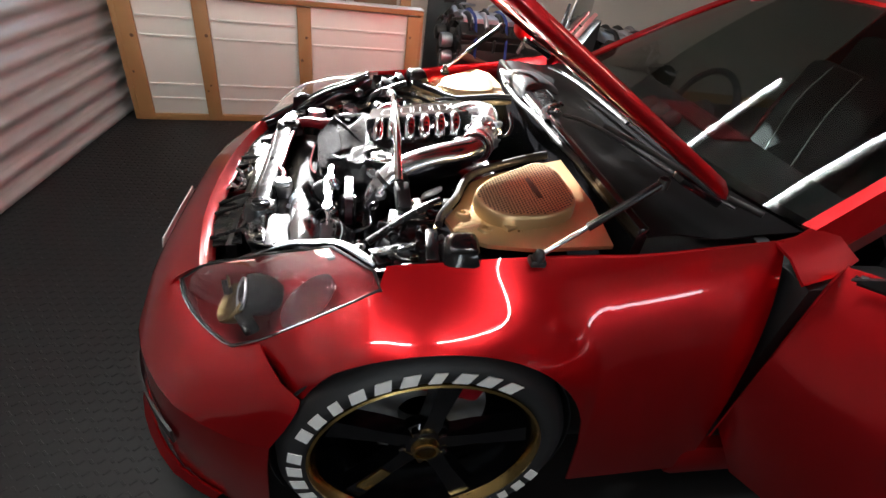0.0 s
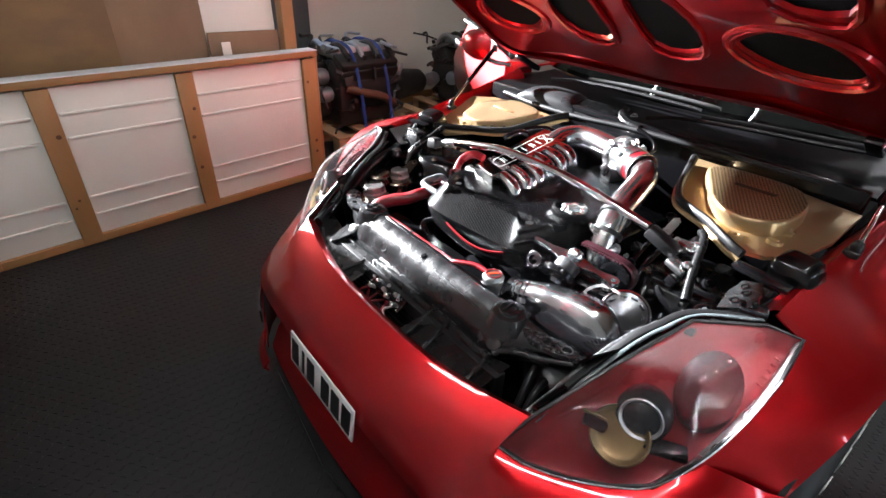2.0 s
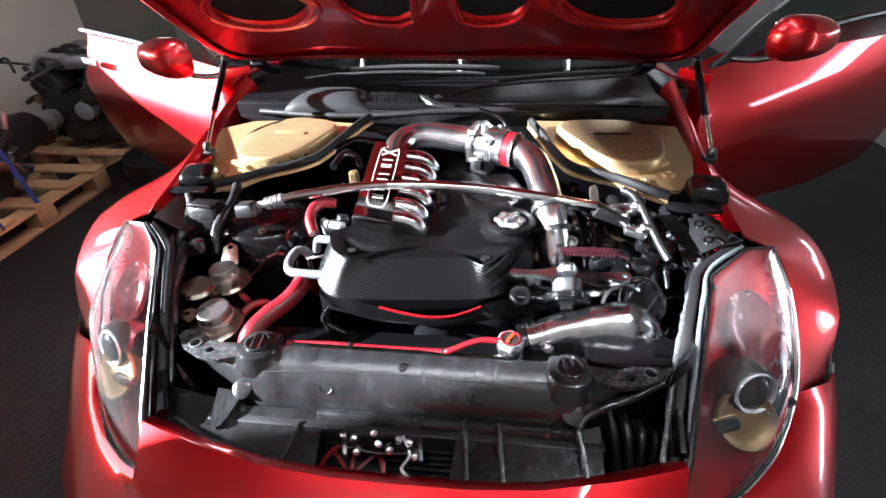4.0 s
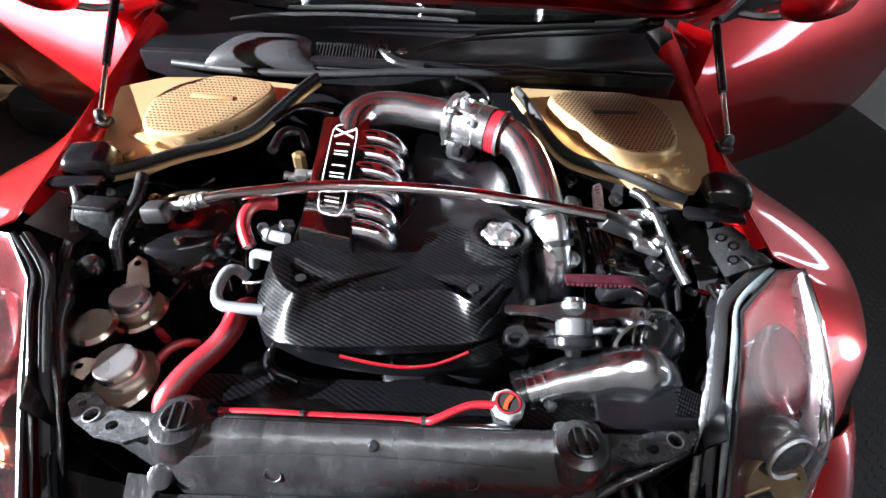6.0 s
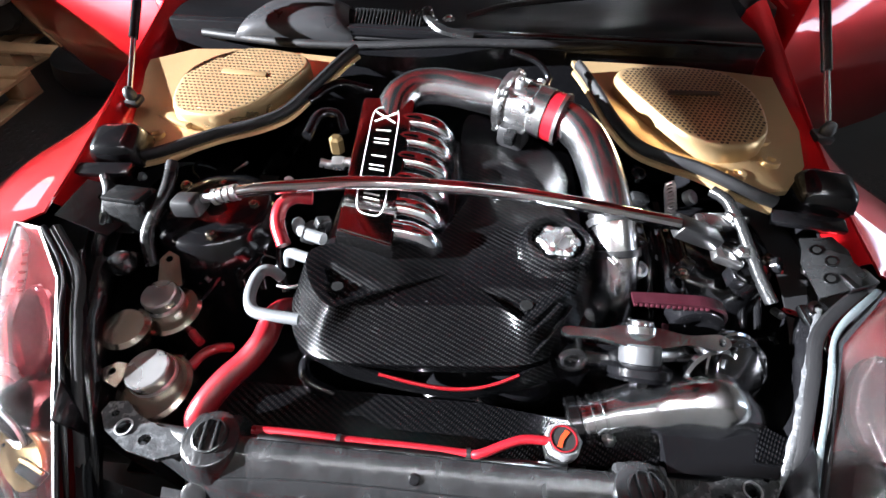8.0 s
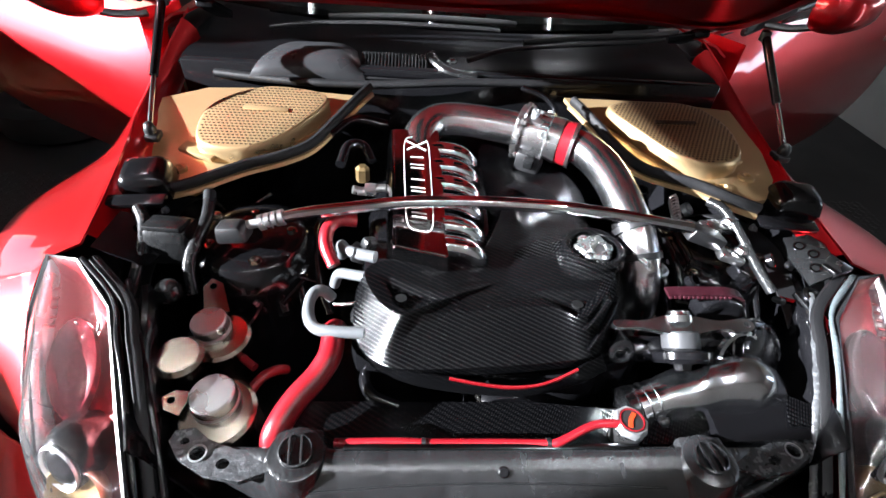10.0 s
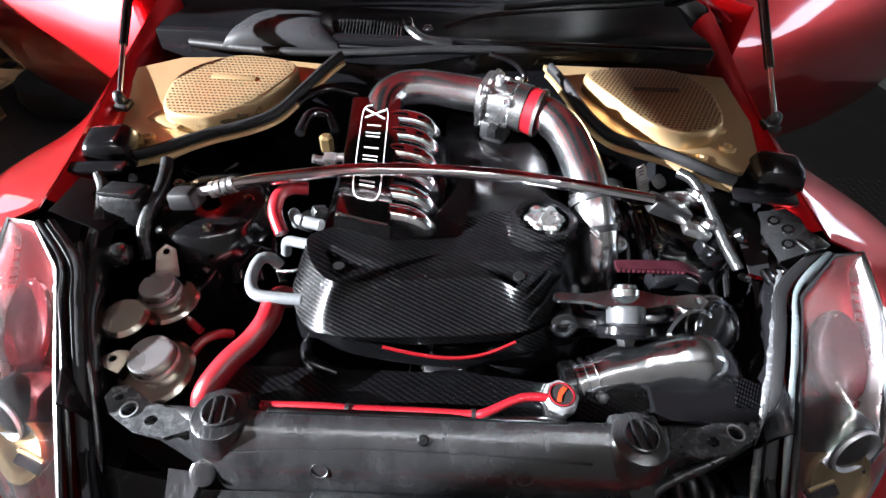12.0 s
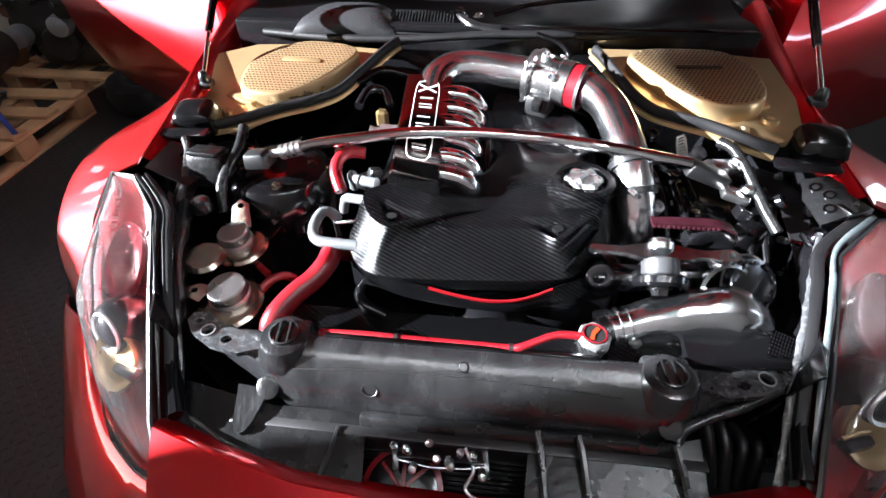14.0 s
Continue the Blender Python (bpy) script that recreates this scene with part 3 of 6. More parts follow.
# headlights
def headlight(s):
    P = lambda x, y, z: Vector((s * x, y, z))
    # rim of the lens, clockwise from the front tip
    rim = [P(.476, -.602, .533), P(.53, -.582, .522), P(.595, -.541, .518), P(.655, -.490, .520), P(.704, -.437, .530), P(.742, -.365, .585),
           P(.760, -.285, .645), P(.766, -.20, .700), P(.757, -.118, .744), P(.70, -.13, .745), P(.602, -.222, .735), P(.552, -.38, .672), P(.502, -.54, .594)]
    c = P(.64, -.37, .665)
    house = part("headlight", bmesh.new(), BLACK_GLOSS, car, "clear headlight with a gold projector and red inner housing")
    down = P(-.05, .12, -1).normalized()
    def inside(k, d, ring=rim, mid=c):
        return [mid + (p - mid) * k + down * d * (1 if ring is not rim else max(.5, min(1, .5 - 2.2 * (mid.y + (p.y - mid.y) * k + .14)))) for p in ring]
    # wall of the housing and its dished floor
    body = loft([inside(1, .0), inside(.985, .015), inside(.965, .045), inside(.91, .070), inside(.75, .086), inside(.5, .096), inside(.2, .100)], wrap=True)
    body.faces.new([body.verts.new(v) for v in inside(.2, .100)])
    part("housing", body, RED_HOUSING, house, "red painted inner housing", 50)
    # oval bowl behind the projector
    oval = [P(.686 + .052 * math.cos(a), -.272 + .058 * math.sin(a), .655 + .046 * math.sin(a) - .012 * math.cos(a)) for a in (2 * math.pi * k / 28 for k in range(28))]
    oc = sum(oval, Vector()) / 28
    bowl = loft([inside(1.05, .012, oval, oc), inside(1.0, .0, oval, oc), inside(.96, .003, oval, oc), inside(.85, .016, oval, oc), inside(.6, .026, oval, oc), inside(.25, .031, oval, oc)], wrap=True)
    bowl.faces.new([bowl.verts.new(v) for v in inside(.25, .031, oval, oc)])
    part("reflector_bowl", bowl, LAMP_BOWL, house, "dark red oval reflector bowl", 60)
    part("bowl_screw", lathe([(.006, 0), (.006, .004), (.003, .006)], Matrix.Translation(oval[7] + down * .012), 8), ALU, house)
    # bright bezel along the outer side with the indicator behind it
    outer = [rim[8], rim[7], rim[6], rim[5], rim[4], rim[3]]
    wide = (.010, .014, .016, .016, .012, .005)
    bez = loft([catmull([p + down * .004 for p in outer], 4), catmull([p + P(-w * .55, .004, 0) + down * .008 for p, w in zip(outer, wide)], 4), catmull([p + P(-w, .006, 0) + down * .034 for p, w in zip(outer, wide)], 4)])
    part("bezel", solid(bez, .002), BEZEL, house, "bright bezel along the outer side", 50)
    part("bezel_line", sweep([p + P(-w, .006, 0) + down * .032 for p, w in zip(outer, wide)], .0016, 6, 4), BLACK_GLOSS, house)
    # lens: thin domed cover over the rim
    n = c + P(.02, -.02, .012)
    up = P(.10, -.10, .22).normalized()
    lens_rows = [[n + (p - n) * k + up * (.028 * (1 - k * k)) for p in rim] for k in (1.0, .85, .65, .4, .15)]
    lens = loft(lens_rows, wrap=True)
    lens.faces.new([lens.verts.new(v) for v in lens_rows[-1]])
    bmesh.ops.remove_doubles(lens, verts=lens.verts[:], dist=1e-5)
    ob = part("lens", solid(lens, .0025), LENS, house, "clear polycarbonate cover", 60)
    ob.visible_shadow = False
    seal = sweep([*rim, rim[0]], .0045, 6, 1, smooth=False)
    part("seal", seal, BLACK_PLASTIC, house, "black rubber seal")
    out = [rim[i] + P(.002, -.004, .003) for i in (0, 1, 2, 3, 4, 5, 6, 7)]
    part("bright_edge", sweep(out, .0015, 6, 3), ALU, house, "silver sparkling edge strip")
    edge_line = [P(.690, -.130, .752), P(.603, -.205, .742), P(.575, -.272, .724), P(.554, -.33, .702), P(.527, -.43, .643), P(.503, -.531, .572)]
    # edge and flange are paler on the left headlight than on the right
    part("inner_edge", sweep(edge_line, lambda f: .0044 + .0008 * math.sin(19 * f), 8, 7, flat=.45), PALE_EDGE if s > 0 else BLACK_GLOSS, house, "inner edge strip, pale on the left headlight, black on the right")
    gap = [p + P(-.016, .006, -.010) for p in edge_line]
    part("inner_seal", sweep(gap, .010, 8, 5, flat=.8), SEAL, house, "black rubber inner seal")
    outer_line = [P(.600, -.160, .733), P(.573, -.218, .722), P(.545, -.28, .708), P(.524, -.335, .686), P(.497, -.42, .630), P(.470, -.52, .560)]
    part("inner_flange", sweep(outer_line, lambda f: .0056 * (1 + .3 * math.sin(61 * f) * math.sin(23 * f)), 8, 9, flat=.6), SCUFFED if s > 0 else BLACK_GLOSS, house, "inner flange beside the headlight, mottled grey on the left, black on the right", 50)
    # projector
    aim = Matrix.Translation(P(.637, -.408, .626)) @ Vector((s * .22, -.85, .30)).to_track_quat("Z", "Y").to_matrix().to_4x4()
    part("projector", lathe([(.030, -.075), (.046, -.05), (.050, -.02), (.046, .0), (.040, .006), (.036, .004), (.035, -.004)], aim, 32), BLACK_GLOSS, house, "gloss black projector barrel", 60)
    part("projector_ring", lathe([(.033, .003), (.037, .004), (.039, .009), (.037, .013), (.033, .009)], aim, 32), ALU_DULL, house, "pale ring round the projector")
    part("projector_glass", lathe([(.033, .004), (.028, .010), (.016, .014), (.003, .015)], aim, 24), BLACK_GLOSS, house, "dark projector glass")
    shroud_m = Matrix.Translation(P(.624, -.444, .592)) @ Vector((s * .10, -.62, .55)).to_track_quat("Z", "Y").to_matrix().to_4x4()
    part("gold_shroud", lathe([(.030, -.04), (.046, -.026), (.053, -.006), (.054, .0), (.051, .004), (.044, -.004), (.036, -.007), (.02, -.008), (.004, -.008)], shroud_m, 32), GOLD_SATIN, house, "gold projector shroud", 60)
    arm = plate([(-.012, -.010), (.028, -.010), (.032, 0), (.028, .010), (-.012, .010)], .012, Matrix.Translation(P(.574, -.466, .592)) @ Matrix.Rotation(radians(20 * s), 4, "Z") @ Matrix.Scale(s, 4, (1, 0, 0)), bevel=0)
    part("cross_arm", arm, BLACK_GLOSS, house)
    part("arm_strip", sweep([P(.556, -.466, .610), P(.578, -.458, .612), P(.598, -.452, .612)], .003, 6, 3), GOLD_SATIN, house)
    part("cross_arm", box((.075, .034, .016), Matrix.Translation(P(.690, -.402, .590)) @ Matrix.Rotation(radians(30 * s), 4, "Z"), .006), BLACK_GLOSS, house)
    for k in range(5):
        part("indicator_rib", box((.010, .005, .003), Matrix.Translation(P(.742, -.158 - k * .013, .706 - k * .008)) @ Matrix.Rotation(radians(-12 * s), 4, "Z"), .001), RED_HOUSING, house, "red indicator rib")
    return house


# wheels
def wheel(s):
    m = Matrix.Translation((s * .892, .005, .337)) @ Matrix.Rotation(radians(90 * s), 4, "Y")
    t = part("front_wheel", lathe([(.262, -.22), (.30, -.235), (.335, -.225), (.345, -.19), (.345, -.05), (.337, -.018), (.315, .002), (.29, .004), (.272, -.006), (.262, -.012)], m, 56), RUBBER, car, "black five-spoke wheel with a gold rim edge and white tyre lettering")
    part("rim_edge", lathe([(.262, -.02), (.272, -.008), (.274, .002), (.268, .004), (.262, -.004), (.256, -.02)], m, 56), GOLD_METAL, t, "polished gold rim edge")
    part("rim_barrel", lathe([(.258, -.015), (.25, -.05), (.238, -.12), (.24, -.2), (.245, -.2), (.262, -.03)], m, 48), BLACK_GLOSS, t)
    for k in range(5):
        a = 2 * math.pi * (k / 5) + .5
        r = Matrix.Rotation(a, 4, "Z")
        sp = bmesh.new()
        loft([[(.04, -.028, -.07), (.04, .028, -.07), (.04, .024, -.035), (.04, -.024, -.035)],
              [(.12, -.024, -.075), (.12, .024, -.075), (.12, .02, -.03), (.12, -.02, -.03)],
              [(.245, -.036, -.06), (.245, .036, -.06), (.245, .028, -.022), (.245, -.028, -.022)]], sp, wrap=True, cap=True)
        bmesh.ops.transform(sp, matrix=m @ r, verts=sp.verts[:])
        part("spoke", sp, BLACK_GLOSS, t)
        if k == 4:
            part("spoke_badge", box((.085, .034, .003), m @ r @ pose(.17, 0, -.0245, 0, -4, 0), .001), GOLD_METAL, t, "gold spoke badge")
    part("hub_cap", lathe([(.034, -.06), (.034, -.022), (.031, -.014), (.025, -.014), (.024, -.05)], m, 24), GOLD_METAL, t, "gold centre cap ring")
    part("hub", lathe([(.07, -.075), (.068, -.05), (.05, -.034), (.03, -.03)], m, 28), BLACK_GLOSS, t)
    for k in range(5):
        a = 2 * math.pi * k / 5 + .5 + .63
        part("wheel_nut", lathe([(.011, -.06), (.011, -.03), (.007, -.026)], m @ Matrix.Translation((.055 * math.cos(a), .055 * math.sin(a), 0)), 6), BLACK_GLOSS, t)
    part("brake_disc", lathe([(.06, -.16), (.17, -.16), (.17, -.132), (.06, -.132)], m, 40), ALU_DULL, t)
    ca = radians(160 if s > 0 else 20)
    part("brake_caliper", box((.09, .19, .07), m @ Matrix.Rotation(ca, 4, "Z") @ pose(.155, 0, -.13), .012), RED_SATIN, t, "red brake caliper")
    # raised white tyre lettering, drawn as slanted blocks
    for a0, n in ((150, 10), (262, 5), (335, 10)):
        for k in range(n):
            a = radians(a0 + k * 10.6)
            lt = m @ Matrix.Rotation(a if s > 0 else -a, 4, "Z") @ pose(.2985, 0, .0035)
            o = bmesh.new()
            w = .0175 if k % 4 != 3 else .013
            vs = [(-.0155, -w + .006, 0), (.0155, -w - .006, 0), (.0155, w - .006, 0), (-.0155, w + .006, 0)]
            loft([[Vector(v) for v in vs], [Vector(v) + Vector((0, 0, .002)) for v in vs]], o, wrap=True, cap=True)
            bmesh.ops.transform(o, matrix=lt, verts=o.verts[:])
            part("tyre_letter", o, WHITE_PAINT, t, "white raised tyre letter block")
    return t


for s in (1, -1):
    headlight(s)
    wheel(s)

# bonnet, raised on its struts
HY, HZ, HA = .555, .972, radians(30.5)


def on_bonnet(v):
    """From the flat bonnet (u across, w from its hinge forwards, h above the underside) to the world."""
    u, w, h = v
    h = h + .055 * (1 - (u / .75) ** 2) * min(1, w / .3 + .9) - .05 * max(0, w - .75) ** 2
    return Vector((u, HY - w * math.cos(HA) - h * math.sin(HA) + .03 * (u / .7) ** 2, HZ + w * math.sin(HA) - .0 + h * math.cos(HA)))


outer = spline2([(-.72, .0), (-.4, -.03), (0, -.05), (.4, -.03), (.72, 0), (.745, .25), (.72, .6), (.66, .85), (.54, 1.10), (.3, 1.17), (0, 1.19), (-.3, 1.17), (-.54, 1.10), (-.66, .85), (-.72, .6), (-.745, .25)], 4)
bonnet = part("bonnet", plate(outer, .004, pose(0, 0, 0), bend=lambda v: on_bonnet((v.x, v.y, v.z + .03))), RED, car, "raised red bonnet with a pressed inner frame")
lining = [(x * .93, .565 + (y - .565) * .93) for x, y in outer]
part("bonnet_lining", plate(lining, .003, pose(0, 0, 0), bend=lambda v: on_bonnet((v.x, v.y, v.z + .024))), LINING, bonnet, "dark lining behind the inner frame")
shrink = [(x * .965, .565 + (y - .565) * .96) for x, y in outer]
holes = []
for s in (1, -1):
    holes.append(spline2([(s * .32, .30), (s * .42, .19), (s * .55, .21), (s * .585, .30), (s * .52, .40), (s * .40, .40)], 4))
    holes.append(spline2([(s * .07, .20), (s * .20, .20), (s * .23, .35), (s * .17, .48), (s * .07, .50)], 3))
    holes.append(spline2([(s * .08, .60), (s * .20, .57), (s * .30, .52), (s * .33, .62), (s * .27, .80), (s * .08, .82)], 3))
    holes.append(spline2([(s * .42, .52), (s * .55, .50), (s * .56, .65), (s * .47, .80), (s * .39, .74)], 3))
holes.append(spline2([(-.25, .92), (0, .95), (.25, .92), (.22, 1.02), (0, 1.05), (-.22, 1.02)], 3))
part("inner_frame", plate(shrink, .014, pose(0, 0, 0), holes, bend=lambda v: on_bonnet((v.x, v.y, v.z + .004 - .012 * math.cos(v.x * 9) * math.cos(v.y * 8)))), RED, bonnet, "pressed red inner frame with oval cut-outs", 25)
for hx, hw, rx, rw in ((.455, .30, .16, .125), (-.455, .30, .16, .125)):
    ring = [on_bonnet((hx + rx * math.cos(a), hw + rw * math.sin(a), .0)) for a in (2 * math.pi * k / 24 for k in range(25))]
    part("pressed_rib", sweep(ring, .012, 8, 1, smooth=False), RED, bonnet)
for hole in holes:
    hc = Vector((sum(p[0] for p in hole) / len(hole), sum(p[1] for p in hole) / len(hole)))
    rib = [on_bonnet((hc.x + (p[0] - hc.x) * 1.1, hc.y + (p[1] - hc.y) * 1.1, -.004)) for p in hole]
    part("pressed_rib", sweep([*rib, rib[0]], .010, 7, 1, smooth=False, flat=.8), RED, bonnet)
fold = [Vector((p[0], p[1], 0)) for p in outer]
fold_rows = [[on_bonnet((p.x * a, .565 + (p.y - .565) * a, h)) for p in [*fold, fold[0]]] for a, h in ((1.0, .033), (1.006, .012), (1.0, -.012), (.985, -.022), (.955, -.02))]
part("edge_fold", solid(loft(fold_rows), .002), RED, bonnet, "folded bonnet edge", 60)
for x in (-.62, .62):
    part("hinge", box((.04, .14, .02), pose(x, .60, .935, -25), .004), BLACK_GLOSS, bonnet)
    part("bump_stop", lathe([(.018, 0), (.018, -.012), (.01, -.02)], Matrix.Translation(on_bonnet((x * .9, .95, 0))), 12), BLACK_PLASTIC, bonnet)

for s in (1, -1):
    base, top = (Vector((.728, .212, .815)), Vector((.714, .435, .995))) if s > 0 else (Vector((-.674, .215, .800)), Vector((-.668, .435, .995)))
    mid = base.lerp(top, .45)
    strut = part("gas_strut", sweep([base.lerp(top, .4), top], .0095, 10, 2, smooth=False), BLACK_GLOSS, car, "black gas bonnet strut with a bright rod")
    part("rod", sweep([base, mid], .0055, 10, 2, smooth=False), CHROME, strut, "polished rod")
    part("ball_joint", lathe([(.012, -.014), (.014, 0), (.010, .012), (.004, .016)], Matrix.Translation(base), 12), BLACK_PLASTIC, strut)
    part("ball_joint", lathe([(.012, -.012), (.012, .008), (.005, .013)], Matrix.Translation(top), 12), BLACK_PLASTIC, strut)
    part("foot", box((.032, .036, .016), Matrix.Translation(base + Vector((-s * .003, 0, -.016))), .005), BLACK_PLASTIC, strut)

# doors
def door(s):
    H = Vector((s * .885, .765, 0))
    ang = radians(30)
    dx = Vector((s * math.cos(ang), math.sin(ang), 0))
    nx = Vector((s * math.sin(ang), -math.cos(ang), 0))
    belt = lambda u: .885 + (.045 * min(1, u / .22) + .07 * max(0, min(1, (u - .22) / .7)) if s > 0 else .03 * math.sin(u * 1.2))
    rows = []
    for i in range(17):
        u = 1.28 * i / 16
        zt = belt(u)
        zb = .26 + (.10 if i == 0 else 0) + (.22 * max(0, u - .9) ** 1.4)
        row = []
        for k in range(13):
            f = k / 12
            z = zb + (zt - zb) * f
            bulge = .05 * math.sin(math.pi * min(1, f * 1.05)) - .055 * f ** 3 - (.11 if s > 0 else 0) * max(0, f - .66) + .018 * math.exp(-((f - .62) / .07) ** 2) * min(1, u * 3) - .03 * (1 - f) ** 2
            row.append(H + dx * u + nx * bulge + Vector((0, 0, z)))
        rows.append(row)
    d = part("door", solid(loft(rows), .03), RED, car, "open candy red door", 35)
    back = [[H + dx * u + nx * (-.12) + Vector((0, 0, z)) for z in (.3, .45, .7, .88)] for u in (.02, .4, .8, 1.24)]
    part("inner_trim", solid(loft(back), .04), FABRIC, d, "black inner door trim")
    part("window_seal", sweep([H + dx * u + Vector((0, 0, belt(u) + .010)) - nx * .02 for u in (.03, .4, .8, 1.26)], .012, 8, 4), BLACK_PLASTIC, d)
    part("door_edge", solid(loft([[H + dx * .0 + nx * o + Vector((0, 0, z)) for z in (.36, .5, .7, .88)] for o in (-.12, -.02, .02)]), .004), RED, d)
    tri = bmesh.new()
    a, b, c = H + dx * .02 + Vector((0, 0, belt(.02) + .012)), H + dx * .26 + Vector((0, 0, belt(.26) + .01)), H + dx * .25 + Vector((0, 0, 1.06))
    loft([[a, b, c], [a - nx * .015, b - nx * .015, c - nx * .015]], tri, wrap=True, cap=True)
    part("quarter_panel", tri, BLACK_PLASTIC, d)
    gl = bmesh.new()
    g0 = [H + dx * u - nx * .03 + Vector((0, 0, z)) for u, z in ((.27, .90), (.27, 1.05), (.62, 1.19), (1.22, 1.2), (1.24, .92))]
    loft([g0, [p - nx * .004 for p in g0]], gl, wrap=True, cap=True)
    g = part("window", gl, GLASS, d, "raised side window glass")
    g.visible_shadow = False
    part("window_edge", sweep([H + dx * u - nx * .03 + Vector((0, 0, z)) for u, z in ((.10, .93), (.27, 1.05), (.62, 1.19), (1.22, 1.2))], .005, 6, 3), ALU_DULL, d)
    # mirror
    mc = H + dx * (.21 if s > 0 else .10) + nx * .13 + Vector((0, 0, 1.0 if s > 0 else .945))
    turn = Matrix(((dx.x, nx.x, 0, mc.x), (dx.y, nx.y, 0, mc.y), (0, 0, 1, mc.z), (0, 0, 0, 1)))
    shell = bmesh.new()
    bmesh.ops.create_uvsphere(shell, u_segments=24, v_segments=14, radius=1)
    for v in shell.verts:
        x, y, z = v.co
        v.co = Vector((math.copysign(abs(x) ** .72, x) * .125, (max(y, -.25)) * .09, math.copysign(abs(z) ** .8, z) * .068 * (1 - .18 * x)))
    bmesh.ops.transform(shell, matrix=turn, verts=shell.verts[:])
    mir = part("door_mirror", shell, RED, d, "red door mirror shell", 60)
    part("mirror_foot", sweep([mc + dx * -.04 + Vector((0, 0, -.05)), mc - nx * .07 - dx * .07 + Vector((0, 0, -.075)), mc - nx * .14 - dx * .1 + Vector((0, 0, -.08))], .022, 8, 4, flat=.5), BLACK_PLASTIC, mir)
    part("mirror_glass", box((.20, .004, .10), turn @ pose(0, -.026, 0), .001), CHROME, mir)
    part("door_handle", box((.16, .018, .03), Matrix(((dx.x, nx.x, 0, (H + dx * 1.1 + nx * .05).x), (dx.y, nx.y, 0, (H + dx * 1.1 + nx * .05).y), (0, 0, 1, .80), (0, 0, 0, 1))), .006), ALU, d, "brushed metal door handle")
    return d


for s in (1, -1):
    door(s)
    part("hinge_pillar", box((.10, .30, .62), pose(s * .80, .93, .52), .02), BLACK_PLASTIC, car)

# windscreen, pillars, roof, cabin
def screen_row(v, inset=0.0):
    """A row across the windscreen, v from its base (0) to the roof (1)."""
    out = []
    hw = .70 - .13 * v - inset
    for i in range(13):
        u = -1 + i / 6
        out.append(Vector((u * hw, .735 + .74 * v + .13 * u * u * (1 - .35 * v), .885 + .49 * v - .06 * v * v - .02 * u * u * v)))
    return out


ws = part("windscreen", solid(loft([screen_row(v / 8) for v in range(9)]), .004), GLASS, car, "raked windscreen glass reflecting strip lights", 60)
ws.visible_shadow = False
for s in (1, -1):
    pil = []
    for v in range(9):
        p = screen_row(v / 8)[12 if s > 0 else 0]
        pil.append([p + Vector((-s * .012, -.008, .006)), p + Vector((s * .02, .0, .012)), p + Vector((s * .055, .06, -.008)), p + Vector((s * .05, .10, -.03))])
    part("windscreen_pillar", solid(loft(pil), .01), RED, car)
    part("scuttle_corner", solid(loft([[Vector((s * .752, .735, .886)), Vector((s * .80, .745, .874)), Vector((s * .85, .755, .84))], [Vector((s * .735, .80, .888)), Vector((s * .775, .83, .884)), Vector((s * .83, .85, .85))], [Vector((s * .705, .865, .895)), Vector((s * .75, .90, .902)), Vector((s * .795, .93, .87))]]), .006), RED, car)
    part("side_sill", box((.12, 1.6, .14), pose(s * .83, 1.5, .22), .03), RED, car)
roof_rows = []
for v in range(9):
    f = v / 8
    roof_rows.append([Vector((u / 6 * (.585 - .03 * f), 1.45 + .97 * f, 1.315 + .05 * math.sin(math.pi * f * .8) - .09 * f * f - .03 * (u / 6) ** 2)) for u in range(-6, 7)])
part("roof", solid(loft(roof_rows), .012), RED, car)
rear_rows = []
for v in range(7):
    f = v / 6
    rear_rows.append([Vector((u / 6 * (.57 + .28 * f), 2.42 + .95 * f, 1.28 - .44 * f * f - .05 * f)) for u in range(-6, 7)])
part("rear_hatch", solid(loft(rear_rows), .012), RED, car)
for s in (1, -1):
    qrows = [[Vector((s * x, y, z)) for x, z in ((.56, 1.25), (.70, 1.02), (.84, .82), (.91, .55), (.89, .25))] for y in (2.15, 2.5, 2.9, 3.3)]
    qrows += [[Vector((s * x, 3.5, z)) for x, z in ((.5, .85), (.6, .8), (.7, .7), (.72, .5), (.7, .3))]]
    part("rear_wing", solid(loft([resample(catmull(r, 4), 12) for r in qrows]), .01), RED, car)
    wm = Matrix.Translation((s * .89, 2.665, .345)) @ Matrix.Rotation(radians(90 * s), 4, "Y")
    rw = part("rear_wheel", lathe([(.262, -.24), (.31, -.25), (.345, -.2), (.345, -.04), (.33, -.01), (.29, .0), (.262, -.012)], wm, 40), RUBBER, car)
    part("rim", lathe([(.262, -.02), (.25, -.05), (.06, -.06), (.05, -.03), (.01, -.03)], wm, 30), BLACK_GLOSS, rw)
part("tail_panel", box((1.4, .06, .5), pose(0, 3.48, .55), .02), RED, car)
part("floor_pan", box((1.5, 3.7, .05), pose(0, 1.75, .19), .01), BLACK_PLASTIC, car)
dash = []
for u in range(-6, 7):
    x = u / 6 * .66
    dash.append([(x, .84 + .1 * (u / 6) ** 2, .872), (x, 1.0, .885), (x, 1.16, .87), (x, 1.24, .80), (x, 1.26, .6)])
dashboard = part("dashboard", solid(loft(dash), .02), FABRIC, car)
for k, x in enumerate((-.075, 0.0, .075)):
    part("gauge_pod", lathe([(.024, -.03), (.028, .0), (.024, .02), (.008, .03)], pose(x, .865, .905, -60), 16), RED_SATIN, dashboard, "red dashboard gauge pod")
